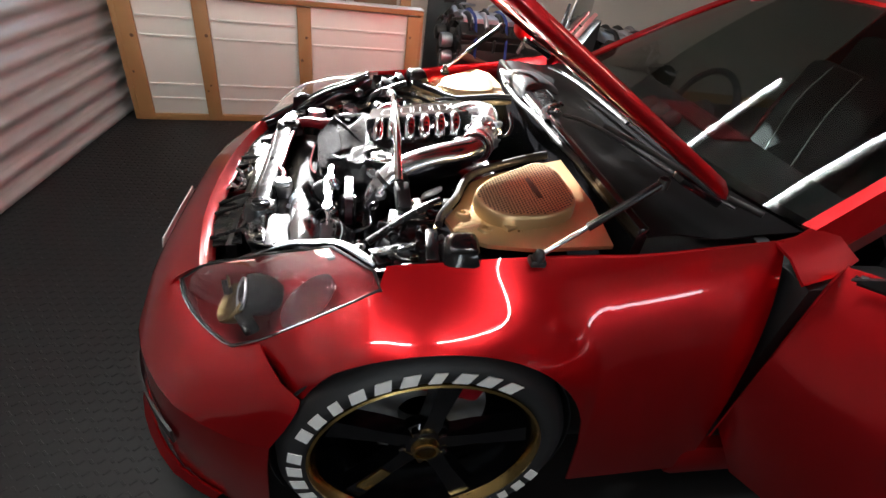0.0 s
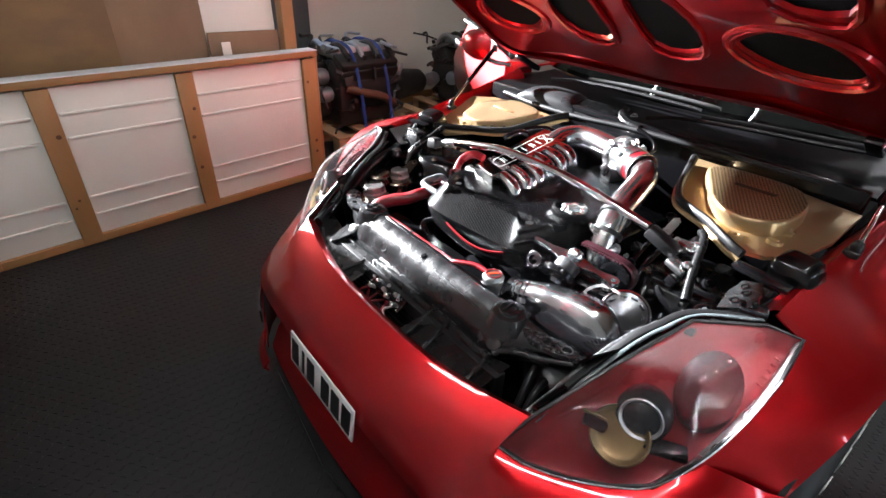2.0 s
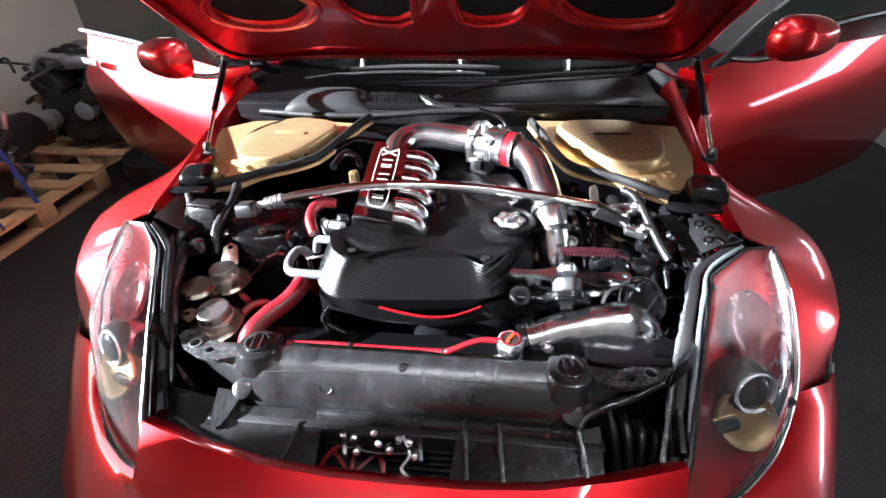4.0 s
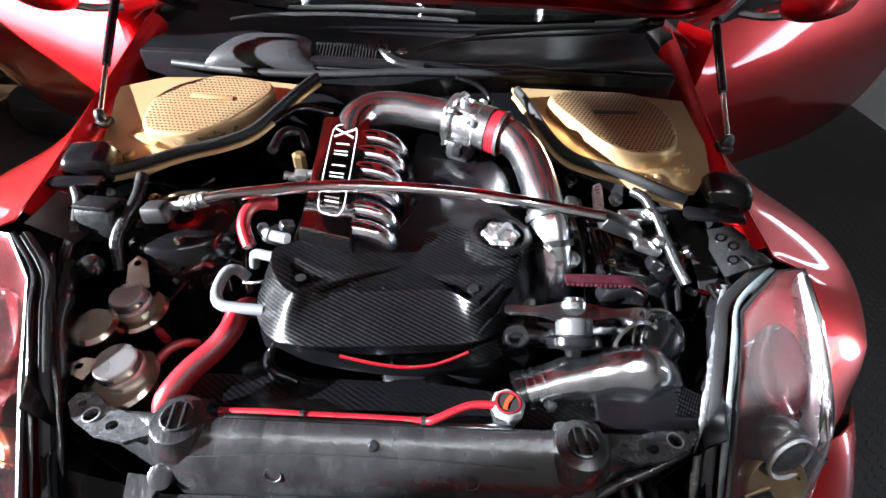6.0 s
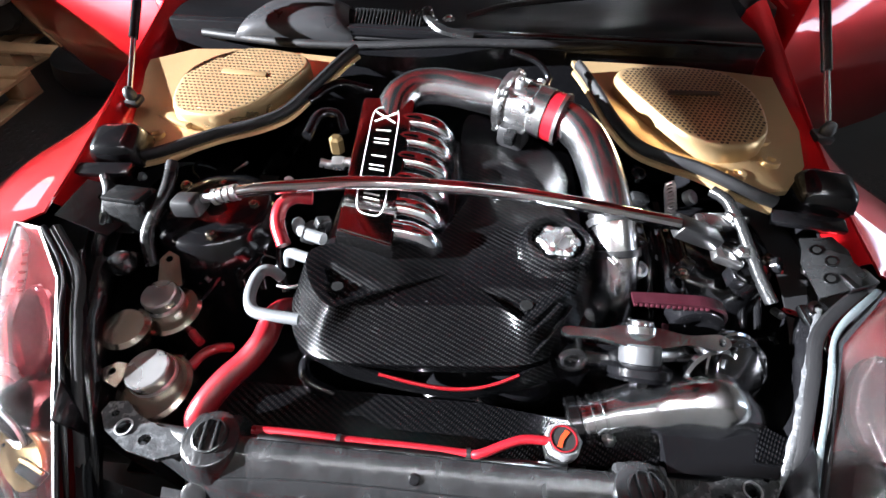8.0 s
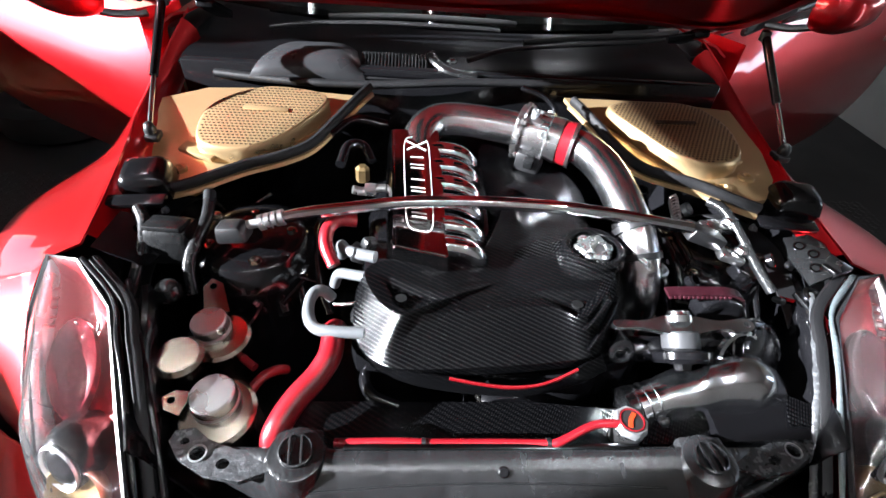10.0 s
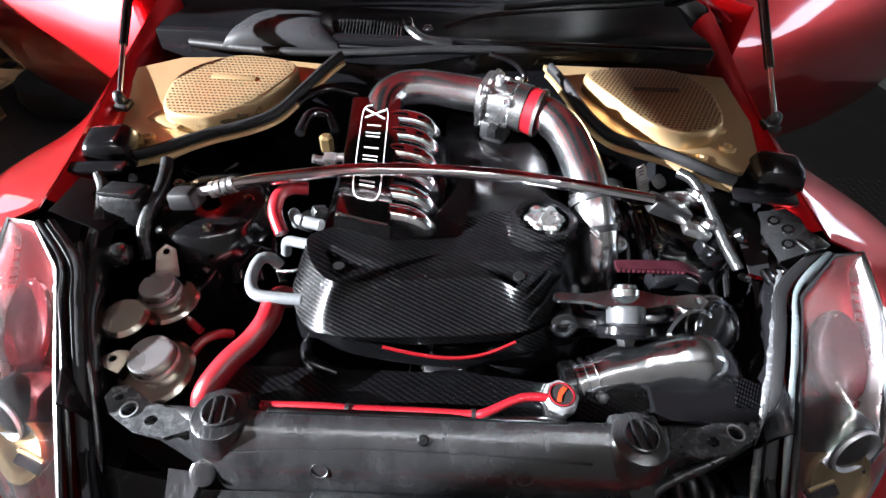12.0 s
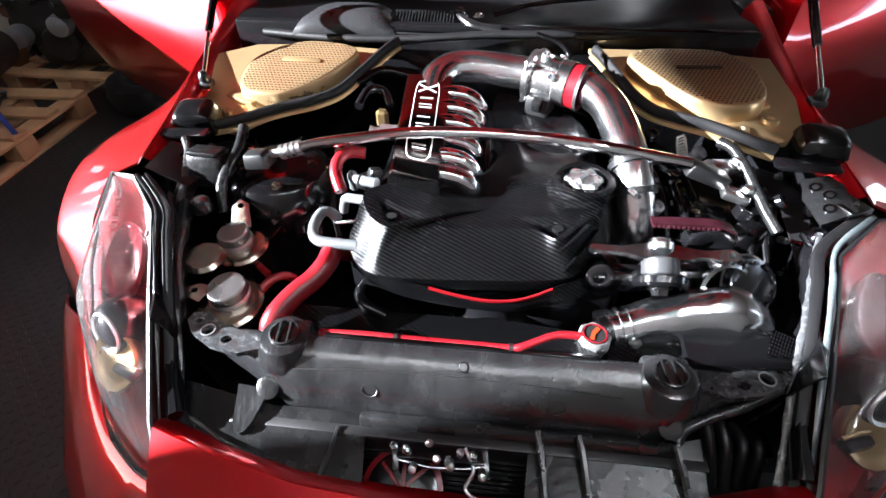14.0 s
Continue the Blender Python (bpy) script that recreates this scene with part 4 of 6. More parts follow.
part("dash_cover", box((.36, .14, .01), pose(.01, 1.03, .893), .004), RED_SATIN, dashboard, "red dashboard cover")
sw = part("steering_wheel", sweep([(-.36 + .18 * math.cos(a), 1.30 + .05 * math.sin(a), .80 + .17 * math.sin(a)) for a in (2 * math.pi * k / 20 for k in range(21))], .014, 8, 2), FABRIC, car)
part("steering_boss", lathe([(.05, -.02), (.05, .02), (.03, .03)], pose(-.36, 1.32, .80, -70), 14), BLACK_PLASTIC, sw)
for x in (-.36, .36):
    st = part("bucket_seat", box((.50, .16, .62), pose(x, 1.95, .72, -14), .05), FABRIC, car, "black bucket seat with a harness")
    part("seat_cushion", box((.48, .5, .16), pose(x, 1.68, .40, 6), .04), FABRIC, st)
    part("headrest", box((.26, .12, .2), pose(x, 2.05, 1.06, -14), .04), FABRIC, st)
    for h in (-.09, .09):
        part("harness_strap", sweep([(x + h, 1.82, .55), (x + h, 1.845, .85), (x + h * .9, 1.92, 1.02)], .022, 6, 3, flat=.12), WHITE_FRAME, st)
        for k in range(4):
            part("strap_mark", box((.012, .002, .022), pose(x + h, 1.828 + k * .007, .66 + k * .055, -8)), INK, st)

# the engine bay
SKEW[0] = False


def at(x, y, z, rx=0, ry=0, rz=0):
    return pose(x, y, z, rx, ry, rz)


def bolt(parent, x, y, z, r=.009, m=None, material=None):
    return part("bolt", lathe([(r * 1.5, 0), (r * 1.5, .002), (r, .002), (r, .008), (r * .7, .0095)], m or at(x, y, z), 6 if r < .02 else 12), material or ALU, parent)


def hose(name, pts, r, material, parent, label="", flat=1.0, segs=10):
    return part(name, sweep(pts, r, segs, 6, flat=flat), material, parent, label)


bay = part("bay_floor", box((1.10, .90, .02), at(0.03, .05, .40), .004), BLACK_GLOSS, car)
part("firewall", box((1.36, .03, .46), at(0, .47, .63), .008), BLACK_GLOSS, car)
block = part("engine_block", box((.50, .56, .26), at(.04, .03, .545), .03), BLACK_GLOSS, car, "black engine block under a carbon cover")
for s in (1, -1):
    tops = ((-.42, .52), (-.3, .56), (-.15, .635), (0, .672), (.15, .672), (.3, .672), (.46, .672)) if s > 0 else ((-.42, .475), (-.3, .530), (-.15, .605), (0, .638), (.15, .65), (.3, .652), (.46, .652))
    wall = [[Vector((s * (x0 - dx), y, z)) for dx, z in ((0, .735 - (.05 if y < -.1 else 0)), (.017, .66), (.047, .55), (.072, .41))] for y, x0 in tops]
    iw = part("bay_side_wall", solid(loft(wall), .004), BLACK_GLOSS, car)
    for k, (y, z) in enumerate(((-.05, .70), (.08, .69), (.02, .62), (-.2, .66))):
        bolt(iw, s * .64, y, z, .008, at(s * .648 + (.03 if s < 0 else 0), y, z, 0, -90 * s, 0), ALU_DULL)

# suspension towers with bolts
for x, y, z, fixings in ((-.42, .0, .703, ((-.077, .045), (-.062, -.041), (.029, -.083), (.075, .004), (-.005, .055))), (.50, .0, .695, ((-.07, -.08), (.01, -.07), (.02, .04), (-.08, .02), (.09, -.03)))):
    t = part("strut_tower", lathe([(.15, -.25), (.128, -.05), (.108, -.006), (.098, .002), (.07, .008), (.03, .008)], at(x, y, z), 36), BLACK_GLOSS, car, "gloss black suspension tower", 50)
    for dx, dy in fixings:
        bolt(t, 0, 0, 0, .0085, at(x + dx, y + dy, z + .004), NICKEL)
    part("tower_nut", lathe([(.02, 0), (.02, .02), (.012, .026)], at(x, y, z + .008), 6), DARK_METAL, t)

# carbon engine cover
cc = Vector((.05, -.14, .745))
EDGE = [(-.196, -.130, .715), (-.206, -.18, .705), (-.199, -.238, .694), (-.166, -.282, .690), (-.11, -.297, .692), (0, -.292, .692), (.13, -.281, .694), (.18, -.270, .695), (.224, -.232, .692), (.254, -.185, .705),
        (.268, -.12, .722), (.262, -.04, .732), (.238, .02, .733), (.20, .07, .73), (.13, .10, .73), (.07, .08, .733), (.04, 0, .735), (0, -.085, .737), (-.06, -.112, .74), (-.13, -.110, .742)]
CREST = [(-.184, -.135, .752), (-.184, -.17, .749), (-.160, -.214, .750), (-.126, -.246, .758), (-.085, -.233, .747), (0, -.224, .746), (.112, -.216, .748), (.158, -.238, .748), (.196, -.206, .757), (.230, -.165, .757),
         (.246, -.115, .758), (.243, -.05, .758), (.22, .01, .752), (.19, .055, .746), (.13, .085, .743), (.075, .065, .748), (.05, -.005, .750), (.01, -.085, .752), (-.06, -.116, .755), (-.125, -.115, .757)]


def in_pocket(x, y, tri):
    """Distance inside a triangle, 0 outside it."""
    d = 1.0
    for (x0, y0), (x1, y1) in zip(tri, tri[1:] + tri[:1]):
        d = min(d, ((x1 - x0) * (y - y0) - (y1 - y0) * (x - x0)) / math.hypot(x1 - x0, y1 - y0))
    return max(0.0, d)


def cover_relief(x, y):
    """Height of the cover's top over its rim: two three-cornered pockets, a dished middle and a raised filler pad."""
    h = -.011 * min(1.0, in_pocket(x, y, [(-.168, -.148), (-.122, -.238), (-.045, -.200)]) / .010)
    h -= .011 * min(1.0, in_pocket(x, y, [(.085, -.180), (.152, -.236), (.212, -.186)]) / .010)
    h += .013 * min(1.0, max(0.0, (.066 - math.hypot(x - .208, y + .097)) / .010))
    h -= .012 * math.exp(-((x - .03) / .07) ** 2 - ((y + .14) / .05) ** 2)
    u = max(0.0, min(1.0, (y + .05) / .1))
    return h + .012 * u * math.exp(-((x - .09) / .02) ** 2)


edge = catmull(EDGE, 4, closed=True)
crest = catmull(CREST, 4, closed=True)
rows = [[Vector((p.x * .985, p.y + .006, p.z - .03)) for p in edge], [p - Vector((0, 0, .005)) for p in edge], edge]
rows += [[a.lerp(b, f) for a, b in zip(edge, crest)] for f in (.06, .5, .93)] + [crest]
for f in [.03 + .97 * k / 22 for k in range(22)]:
    row = []
    for p in crest:
        q = p.lerp(cc, f)
        row.append(q + Vector((0, 0, cover_relief(q.x, q.y))))
    rows.append(row)
bm = loft(rows, wrap=True)
bm.faces.new([bm.verts.new(v) for v in rows[-1]])
cover = part("engine_cover", bm, CARBON, car, "glossy carbon fibre engine cover", 24)
lip_top = [Vector(p) for p in ((-.160, -.284, .686), (-.11, -.299, .688), (-.05, -.304, .681), (0, -.309, .673), (.048, -.311, .668), (.09, -.307, .668), (.122, -.299, .673), (.155, -.287, .682), (.20, -.262, .686))]
lip_low = [Vector(p) for p in ((-.168, -.270, .650), (-.11, -.295, .648), (-.05, -.306, .646), (0, -.311, .645), (.048, -.314, .645), (.09, -.311, .645), (.13, -.302, .647), (.175, -.288, .649), (.218, -.268, .652))]
part("cover_skirt", solid(loft([catmull(lip_top, 4), [a.lerp(b, .5) + Vector((0, -.004, 0)) for a, b in zip(catmull(lip_top, 4), catmull(lip_low, 4))], catmull(lip_low, 4)]), .004), CARBON, cover, "dark lower skirt of the cover")
part("red_lip", sweep([p + Vector((0, -.001, .0)) for p in lip_top[2:-1]], .0026, 8, 6, flat=1.3), RED_HOUSING, cover, "red piping along the cover")
# flat black discs; the depth of each hole is only their dark colour
for x, y in ((-.128, -.200), (.159, -.206)):
    part("cover_hole", lathe([(.0095, -.004), (.0095, .0002), (.0005, .0004)], at(x, y, .7455, -4), 18), LINING, cover)
for p, q in (((.160, -.252, .733), (.207, -.210, .758)), ((.170, -.270, .708), (.228, -.196, .738))):
    part("cover_rib", sweep([p, Vector(p).lerp(Vector(q), .5) + Vector((.002, -.002, .002)), q], .0045, 6, 4), CARBON, cover)
part("filler_collar", lathe([(.058, -.006), (.056, .006), (.050, .011), (.042, .008), (.038, -.006)], at(.208, -.097, .768), 36), CARBON, cover)
cap = part("oil_filler_cap", lathe([(.031, .0), (.031, .010), (.026, .015), (.019, .013), (.004, .013)], at(.208, -.097, .764), 30), ALU, car, "polished aluminium oil filler cap")
for k in range(6):
    a = k * math.pi / 3
    part("cap_lobe", lathe([(.010, .0), (.010, .011), (.006, .015)], at(.208 + .026 * math.cos(a), -.097 + .026 * math.sin(a), .764), 10), ALU, cap)
part("cap_grip", box((.034, .008, .007), at(.208, -.097, .780, 0, 0, 55), .002), ALU, cap)
# second carbon panel between the runners and the pipe
rear = [(.045, .27, .764), (.12, .225, .772), (.19, .165, .776), (.232, .105, .766), (.235, .045, .748), (.18, .03, .742), (.12, .045, .740), (.06, .06, .742), (.035, .15, .752)]
rring = catmull(rear, 4, closed=True)
rc0 = Vector((.13, .12, .772))
rows = [[p - Vector((0, 0, .03)) for p in rring], rring] + [[p.lerp(rc0, f) + Vector((0, 0, .010 * (1 if (p.x - .13) + (p.y - .12) < 0 else -.4) * math.sin(f * 3.1))) for p in rring] for f in (.06, .25, .45, .7, .9)]
bm = loft(rows, wrap=True)
bm.faces.new([bm.verts.new(v) for v in rows[-1]])
part("rear_cover", bm, CARBON, car, "carbon fibre panel behind the engine cover", 24)

# intake plenum with runners
A, B, C, D = Vector((-.158, .196, .836)), Vector((-.062, .206, .832)), Vector((-.052, -.138, .780)), Vector((-.142, -.118, .785))
bm = bmesh.new()
top = [A, B, C, D]
loft([[p + Vector((-.014 if i in (0, 3) else .004, 0, -.075)) for i, p in enumerate(top)], [p + Vector((-.006 if i in (0, 3) else 0, 0, -.012)) for i, p in enumerate(top)], top], bm, wrap=True, cap=True)
bmesh.ops.bevel(bm, geom=bm.edges[:], offset=.003, segments=2, affect="EDGES")
plenum = part("intake_plenum", bm, PLENUM, car, "polished intake plenum with an outlined badge")


def on_plenum(u, v, h=.0015):
    """u across 0..1, v along from the front."""
    return (D.lerp(C, u)).lerp(A.lerp(B, u), v) + Vector((0, 0, h))


def badge_bar(u0, v0, u1, v1, w):
    p, q = on_plenum(u0, v0), on_plenum(u1, v1)
    return part("badge_bar", sweep([p, q], w, 4, 1, flat=.3, smooth=False), WHITE_PAINT, plenum)


ring = []
for k in range(28):
    a = 2 * math.pi * k / 28
    cu, cv = math.cos(a), math.sin(a)
    ring.append(on_plenum(.5 + .27 * math.copysign(abs(cu) ** .5, cu), .52 + .39 * math.copysign(abs(cv) ** .25, cv)))
part("badge_outline", sweep([*ring, ring[0]], .0007, 4, 1, flat=.4, smooth=False), WHITE_PAINT, plenum, "white badge outline")
for k in range(7):
    v = .23 + k * .098
    if k == 6:
        badge_bar(.30, v - .03, .70, v + .05, .0018)
        badge_bar(.70, v - .03, .30, v + .05, .0018)
    else:
        badge_bar(.36, v, .64, v + .0, .0013)
        if k % 2 == 0:
            badge_bar(.35, v + .03, .64, v + .03, .0010)
for k, y in enumerate((.160, .110, .060, .010, -.046, -.092)):
    z = .780 + .165 * (y + .095)
    runner = sweep([(-.085, y, z - .016), (-.05, y - .003, z - .012), (-.016, y - .006, z - .018), (.004, y - .008, z - .036), (.01, y - .008, z - .062)], .0195, 14, 5, flat=.95)
    part("intake_runner", runner, CHROME, plenum, "polished intake runner")
part("runner_gasket", box((.05, .30, .012), at(.012, .03, .735, 8), .003), BLACK_GLOSS, plenum)

# intake pipework
PR = .036
pipe = part("intake_pipe", sweep([(-.104, .16, .79), (-.098, .215, .815), (-.070, .252, .826), (-.03, .262, .830), (.02, .253, .832), (.075, .238, .832), (.112, .224, .832)], PR, 22, 7), POLISHED, car, "polished intake pipe bent over the engine")
tb_dir = Vector((.115, -.055, -.006)).normalized()
tb0 = Vector((.118, .222, .832))
tm = Matrix.Translation(tb0) @ tb_dir.to_track_quat("Z", "Y").to_matrix().to_4x4()
tb = part("throttle_body", lathe([(.040, -.006), (.054, -.006), (.054, .006), (.046, .01), (.045, .06), (.048, .063), (.048, .082), (.036, .085)], tm, 28), ALU, car, "cast throttle body with a red coupler")
part("flange", box((.096, .092, .009), tm @ at(0, 0, .0), .003), ALU, tb)
for sx in (-1, 1):
    for sy in (-1, 1):
        bolt(tb, 0, 0, 0, .006, tm @ at(sx * .040, sy * .038, .006))
part("throttle_motor", box((.05, .045, .055), tm @ at(-.035, -.042, .04), .008), BLACK_PLASTIC, tb)
part("spindle", lathe([(.014, 0), (.014, .014), (.008, .02)], tm @ at(0, -.046, .035, 90), 14), ALU_DULL, tb)
for a in (20, 70, 125, 250, 305):
    part("cast_rib", box((.007, .010, .05), tm @ at(.047 * math.cos(radians(a)), .047 * math.sin(radians(a)), .035, 0, 0, a), .002), ALU, tb)
for a, h in ((45, .05), (100, .025), (150, .055)):
    part("boss", lathe([(.009, 0), (.009, .012), (.005, .014), (.004, .006)], tm @ at(0, 0, h, 0, 0, a) @ at(.044, 0, 0, 0, 90, 0), 12), ALU_DULL, tb)
hose("vacuum_hose", [tm @ Vector((.05, .02, .055)), tm @ Vector((.075, .03, .05)), tm @ Vector((.08, .05, .02)), tm @ Vector((.06, .065, -.03))], .006, BLACK_GLOSS, tb, "black vacuum hose")
part("connector_plug", box((.022, .028, .02), tm @ at(-.066, -.03, .045, 0, 0, 20), .003), GREY_PLASTIC, tb)
part("support_bracket", plate([(-.012, -.03), (.012, -.03), (.016, .02), (.004, .034), (-.012, .03)], .004, tm @ at(.0, -.058, .03, 80, 0, 0), [ellipse(0, .015, .005, .005, 10)]), BLACK_GLOSS, tb)
part("red_coupler", lathe([(.042, .085), (.0465, .087), (.0465, .112), (.042, .114)], tm, 28), RED_SATIN, tb, "red silicone coupler")
for h in (.082, .112):
    part("hose_clip", lathe([(.0465, h), (.0485, h), (.0485, h + .007), (.0465, h + .007)], tm, 28), ALU, tb)
elbow = part("charge_pipe", sweep([(.215, .178, .828), (.238, .158, .828), (.264, .110, .824), (.279, .05, .814), (.290, -.01, .796), (.300, -.06, .770), (.309, -.10, .728), (.315, -.125, .66), (.318, -.135, .56)], PR, 22, 7), POLISHED, car, "polished charge pipe running forwards")
for q, d in (((.297, -.048, .778), (.10, -.42, -.25)), ((.305, -.085, .745), (.08, -.36, -.4))):
    part("pipe_clip", lathe([(.0385, -.006), (.0405, -.006), (.0405, .006), (.0385, .006)], Matrix.Translation(q) @ Vector(d).to_track_quat("Z", "Y").to_matrix().to_4x4(), 26), BLACK_PLASTIC, elbow)
bolt(elbow, 0, 0, 0, .011, at(.292, -.128, .764, -50, 0, -60))

# strut brace
brace = hose("strut_brace", [(-.345, -.035, .771), (-.30, -.037, .785), (-.22, -.042, .803), (-.12, -.046, .822), (0, -.05, .830), (.12, -.052, .828), (.22, -.055, .820), (.31, -.058, .808), (.395, -.06, .795)], .0115, CHROME, car, "polished strut brace across the engine", segs=14)
hose("brace_rod", [(-.43, -.048, .756), (-.385, -.040, .762), (-.345, -.035, .771)], .0085, ALU_DULL, brace)
part("brace_end", box((.06, .042, .034), at(-.430, -.052, .752, 0, -10, -8), .008, taper=.8), BLACK_PLASTIC, brace)
for k in range(4):
    q = Vector((-.380, -.040, .763)).lerp(Vector((-.345, -.035, .772)), k / 3)
    part("lock_nut", lathe([(.012, -.004), (.015, -.004), (.015, .004), (.012, .004)], Matrix.Translation(q) @ Vector((.4, .05, .1)).to_track_quat("Z", "Y").to_matrix().to_4x4(), 10), ALU, brace)
part("brace_end", box((.085, .038, .028), at(.432, -.052, .772, 0, 22, 4), .006), BLACK_PLASTIC, brace)

# gold speaker-style covers at the back corners
DROP[0] = 0.0
def gold_cover(s, base, dome, front, z0, slope):
    """z0 and slope give the height of the dome's top along y."""
    rise = lambda y: z0 + slope * (y - .03)
    holder = part("gold_cover", plate(base, .010, at(0, 0, 0), bevel=0, bend=lambda v: Vector((v.x, v.y, v.z + rise(v.y) - .046))), GOLD, car, "gold painted corner cover with a perforated dome")
    ringd = [Vector((p.x, p.y, 0)) for p in catmull([(x, y, 0) for x, y in dome], 5, closed=True)]
    c = sum(ringd, Vector()) / len(ringd)
    def lay(k, h):
        return [Vector((c.x + (p.x - c.x) * k, c.y + (p.y - c.y) * k, rise(c.y + (p.y - c.y) * k) - .034 + h)) for p in ringd]
    bm = loft([lay(1.03, -.01), lay(1.02, .022), lay(1.005, .030), lay(.985, .033), lay(.96, .034), lay(.6, .034), lay(.25, .034)], wrap=True)
    bm.faces.new([bm.verts.new(v) for v in lay(.25, .034)])
    d = part("perforated_dome", bm, GOLD, holder, "gold dome with a perforated top", 50)
    # no holes are cut: dark discs carry the perforations' shade in their colour
    dots = bmesh.new()
    def inside(x, y, k):
        n, hit = len(ringd), False
        for i in range(n):
            a, b = (ringd[i] - c) * k + c, (ringd[i - 1] - c) * k + c
            if (a.y > y) != (b.y > y) and x < (b.x - a.x) * (y - a.y) / (b.y - a.y) + a.x:
                hit = not hit
        return hit
    st = .0092
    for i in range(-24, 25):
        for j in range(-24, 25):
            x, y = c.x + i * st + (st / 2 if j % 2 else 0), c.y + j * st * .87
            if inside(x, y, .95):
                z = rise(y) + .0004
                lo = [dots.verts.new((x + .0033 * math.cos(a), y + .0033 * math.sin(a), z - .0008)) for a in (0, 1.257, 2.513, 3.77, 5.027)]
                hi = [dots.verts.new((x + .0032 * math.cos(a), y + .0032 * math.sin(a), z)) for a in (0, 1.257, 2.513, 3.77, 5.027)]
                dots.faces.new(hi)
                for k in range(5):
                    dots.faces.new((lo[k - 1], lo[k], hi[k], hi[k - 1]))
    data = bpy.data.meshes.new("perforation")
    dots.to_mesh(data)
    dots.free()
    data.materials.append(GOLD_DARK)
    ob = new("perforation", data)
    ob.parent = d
    tagged(ob, "dark discs standing for the dome's shaded perforations", kind="stuff")
    bar_c = Vector((c.x, c.y + .015, rise(c.y + .015) + .001))
    part("badge_bar", box((.10, .013, .003), Matrix.Translation(bar_c) @ at(0, 0, 0, math.degrees(math.atan(slope)), 0, 4 if s > 0 else -4), .001), GOLD_DARK if s > 0 else GOLD, d, "raised badge bar")
    for x, y in front:
        part("fixing", lathe([(.018, .0), (.016, .008), (.008, .008), (.006, .001)], at(x, y, rise(y) - .037), 14), GOLD, holder)
    part("front_fold", box((.09, .03, .012), at(front[0][0] - s * .03, front[0][1] + .045, rise(front[0][1] + .045) - .032, 8, 0, s * 25), .003), GOLD, holder)
    return holder


gold_cover(1, [(.264, .425), (.268, .41), (.29, .335), (.313, .27), (.340, .19), (.375, .135), (.425, .108), (.475, .088), (.55, .04), (.61, .055), (.66, .12), (.685, .22), (.69, .40), (.5, .425)],
           [(.342, .315), (.372, .350), (.455, .360), (.552, .352), (.598, .292), (.604, .215), (.580, .146), (.503, .117), (.438, .152), (.386, .232)], [(.60, .125), (.53, .085)], .819, .10)
gold_cover(-1, [(-.695, .36), (-.6, .40), (-.44, .41), (-.24, .395), (-.262, .345), (-.30, .290), (-.345, .228), (-.40, .195), (-.47, .163), (-.555, .098), (-.62, .11), (-.685, .2)],
           [(-.484, .178), (-.563, .195), (-.575, .27), (-.54, .325), (-.455, .366), (-.36, .362), (-.316, .345), (-.32, .31), (-.38, .236), (-.43, .20)], [(-.60, .155), (-.54, .125)], .740, .30)
# rubber seals round the bay
seal_left = [(.270, .372, .838), (.282, .335, .836), (.303, .27, .828), (.33, .19, .815), (.365, .13, .806), (.415, .10, .803), (.465, .08, .80), (.54, .032, .792), (.575, .02, .786)]
seal_right = [(-.222, .402, .834), (-.230, .385, .833), (-.252, .343, .825), (-.29, .285, .803), (-.335, .222, .779), (-.39, .185, .768), (-.465, .152, .760), (-.55, .088, .755), (-.59, .07, .752)]
for pts in (seal_left, seal_right):
    hose("bonnet_seal", pts, .0095, SEAL, car, "black rubber bonnet seal", flat=1.3)
    line = catmull(pts, 4)
    inner = []
    for i, p in enumerate(line):
        d = (line[min(i + 1, len(line) - 1)] - line[max(i - 1, 0)]).normalized()
        n = Vector((d.y, -d.x, 0)) * (1 if pts is seal_left else -1)
        inner.append([p + Vector((0, 0, -.008)), p + n * .010 + Vector((0, 0, -.012)), p + n * .012 + Vector((0, 0, -.019))])
    part("seal_flange", solid(loft(inner), .002), GOLD, car, "gold painted seal flange")
DROP[0] = .016
hose("cowl_seal", [(-.60, .455, .846), (-.4, .425, .846), (-.2, .42, .850), (0, .43, .862), (.2, .435, .866), (.27, .45, .86), (.45, .475, .86), (.66, .48, .86)], .010, SEAL, car, "black rubber cowl seal")

# cowl panel, vents and wipers
crow = []
for i in range(-10, 11):
    x = i / 10 * .69
    e = (i / 10) ** 2
    crow.append([(x, .445 + .03 * e, .862), (x, .50 + .04 * e, .872), (x, .58 + .07 * e, .868 + .006 * math.cos(i)), (x, .67 + .10 * e, .878), (x, .742 + .13 * e, .888)])
cowl = part("cowl_panel", solid(loft([resample(catmull(r, 4), 12) for r in crow]), .004), COWL, car, "satin black cowl panel below the windscreen", 50)
hump = []
for y, z, x0, x1 in ((.435, .848, -.515, -.235), (.437, .872, -.512, -.237), (.455, .893, -.498, -.245), (.49, .903, -.485, -.255), (.55, .900, -.47, -.265), (.60, .878, -.46, -.27)):
    hump.append([Vector((x0 + (x1 - x0) * f, y + .012 * (f - .5), z - (.020 * (abs(2 * f - 1) ** 4)) * (1 if z > .86 else 0))) for f in (k / 12 for k in range(13))])
part("cowl_box", solid(loft([resample(catmull(c, 4), 16) for c in zip(*hump)]), .003), COWL_BOX, cowl, "satin grey cowl box", 50)
part("vent_bed", box((.17, .10, .006), at(-.165, .495, .868, 18), .002), BLACK_PLASTIC, cowl)
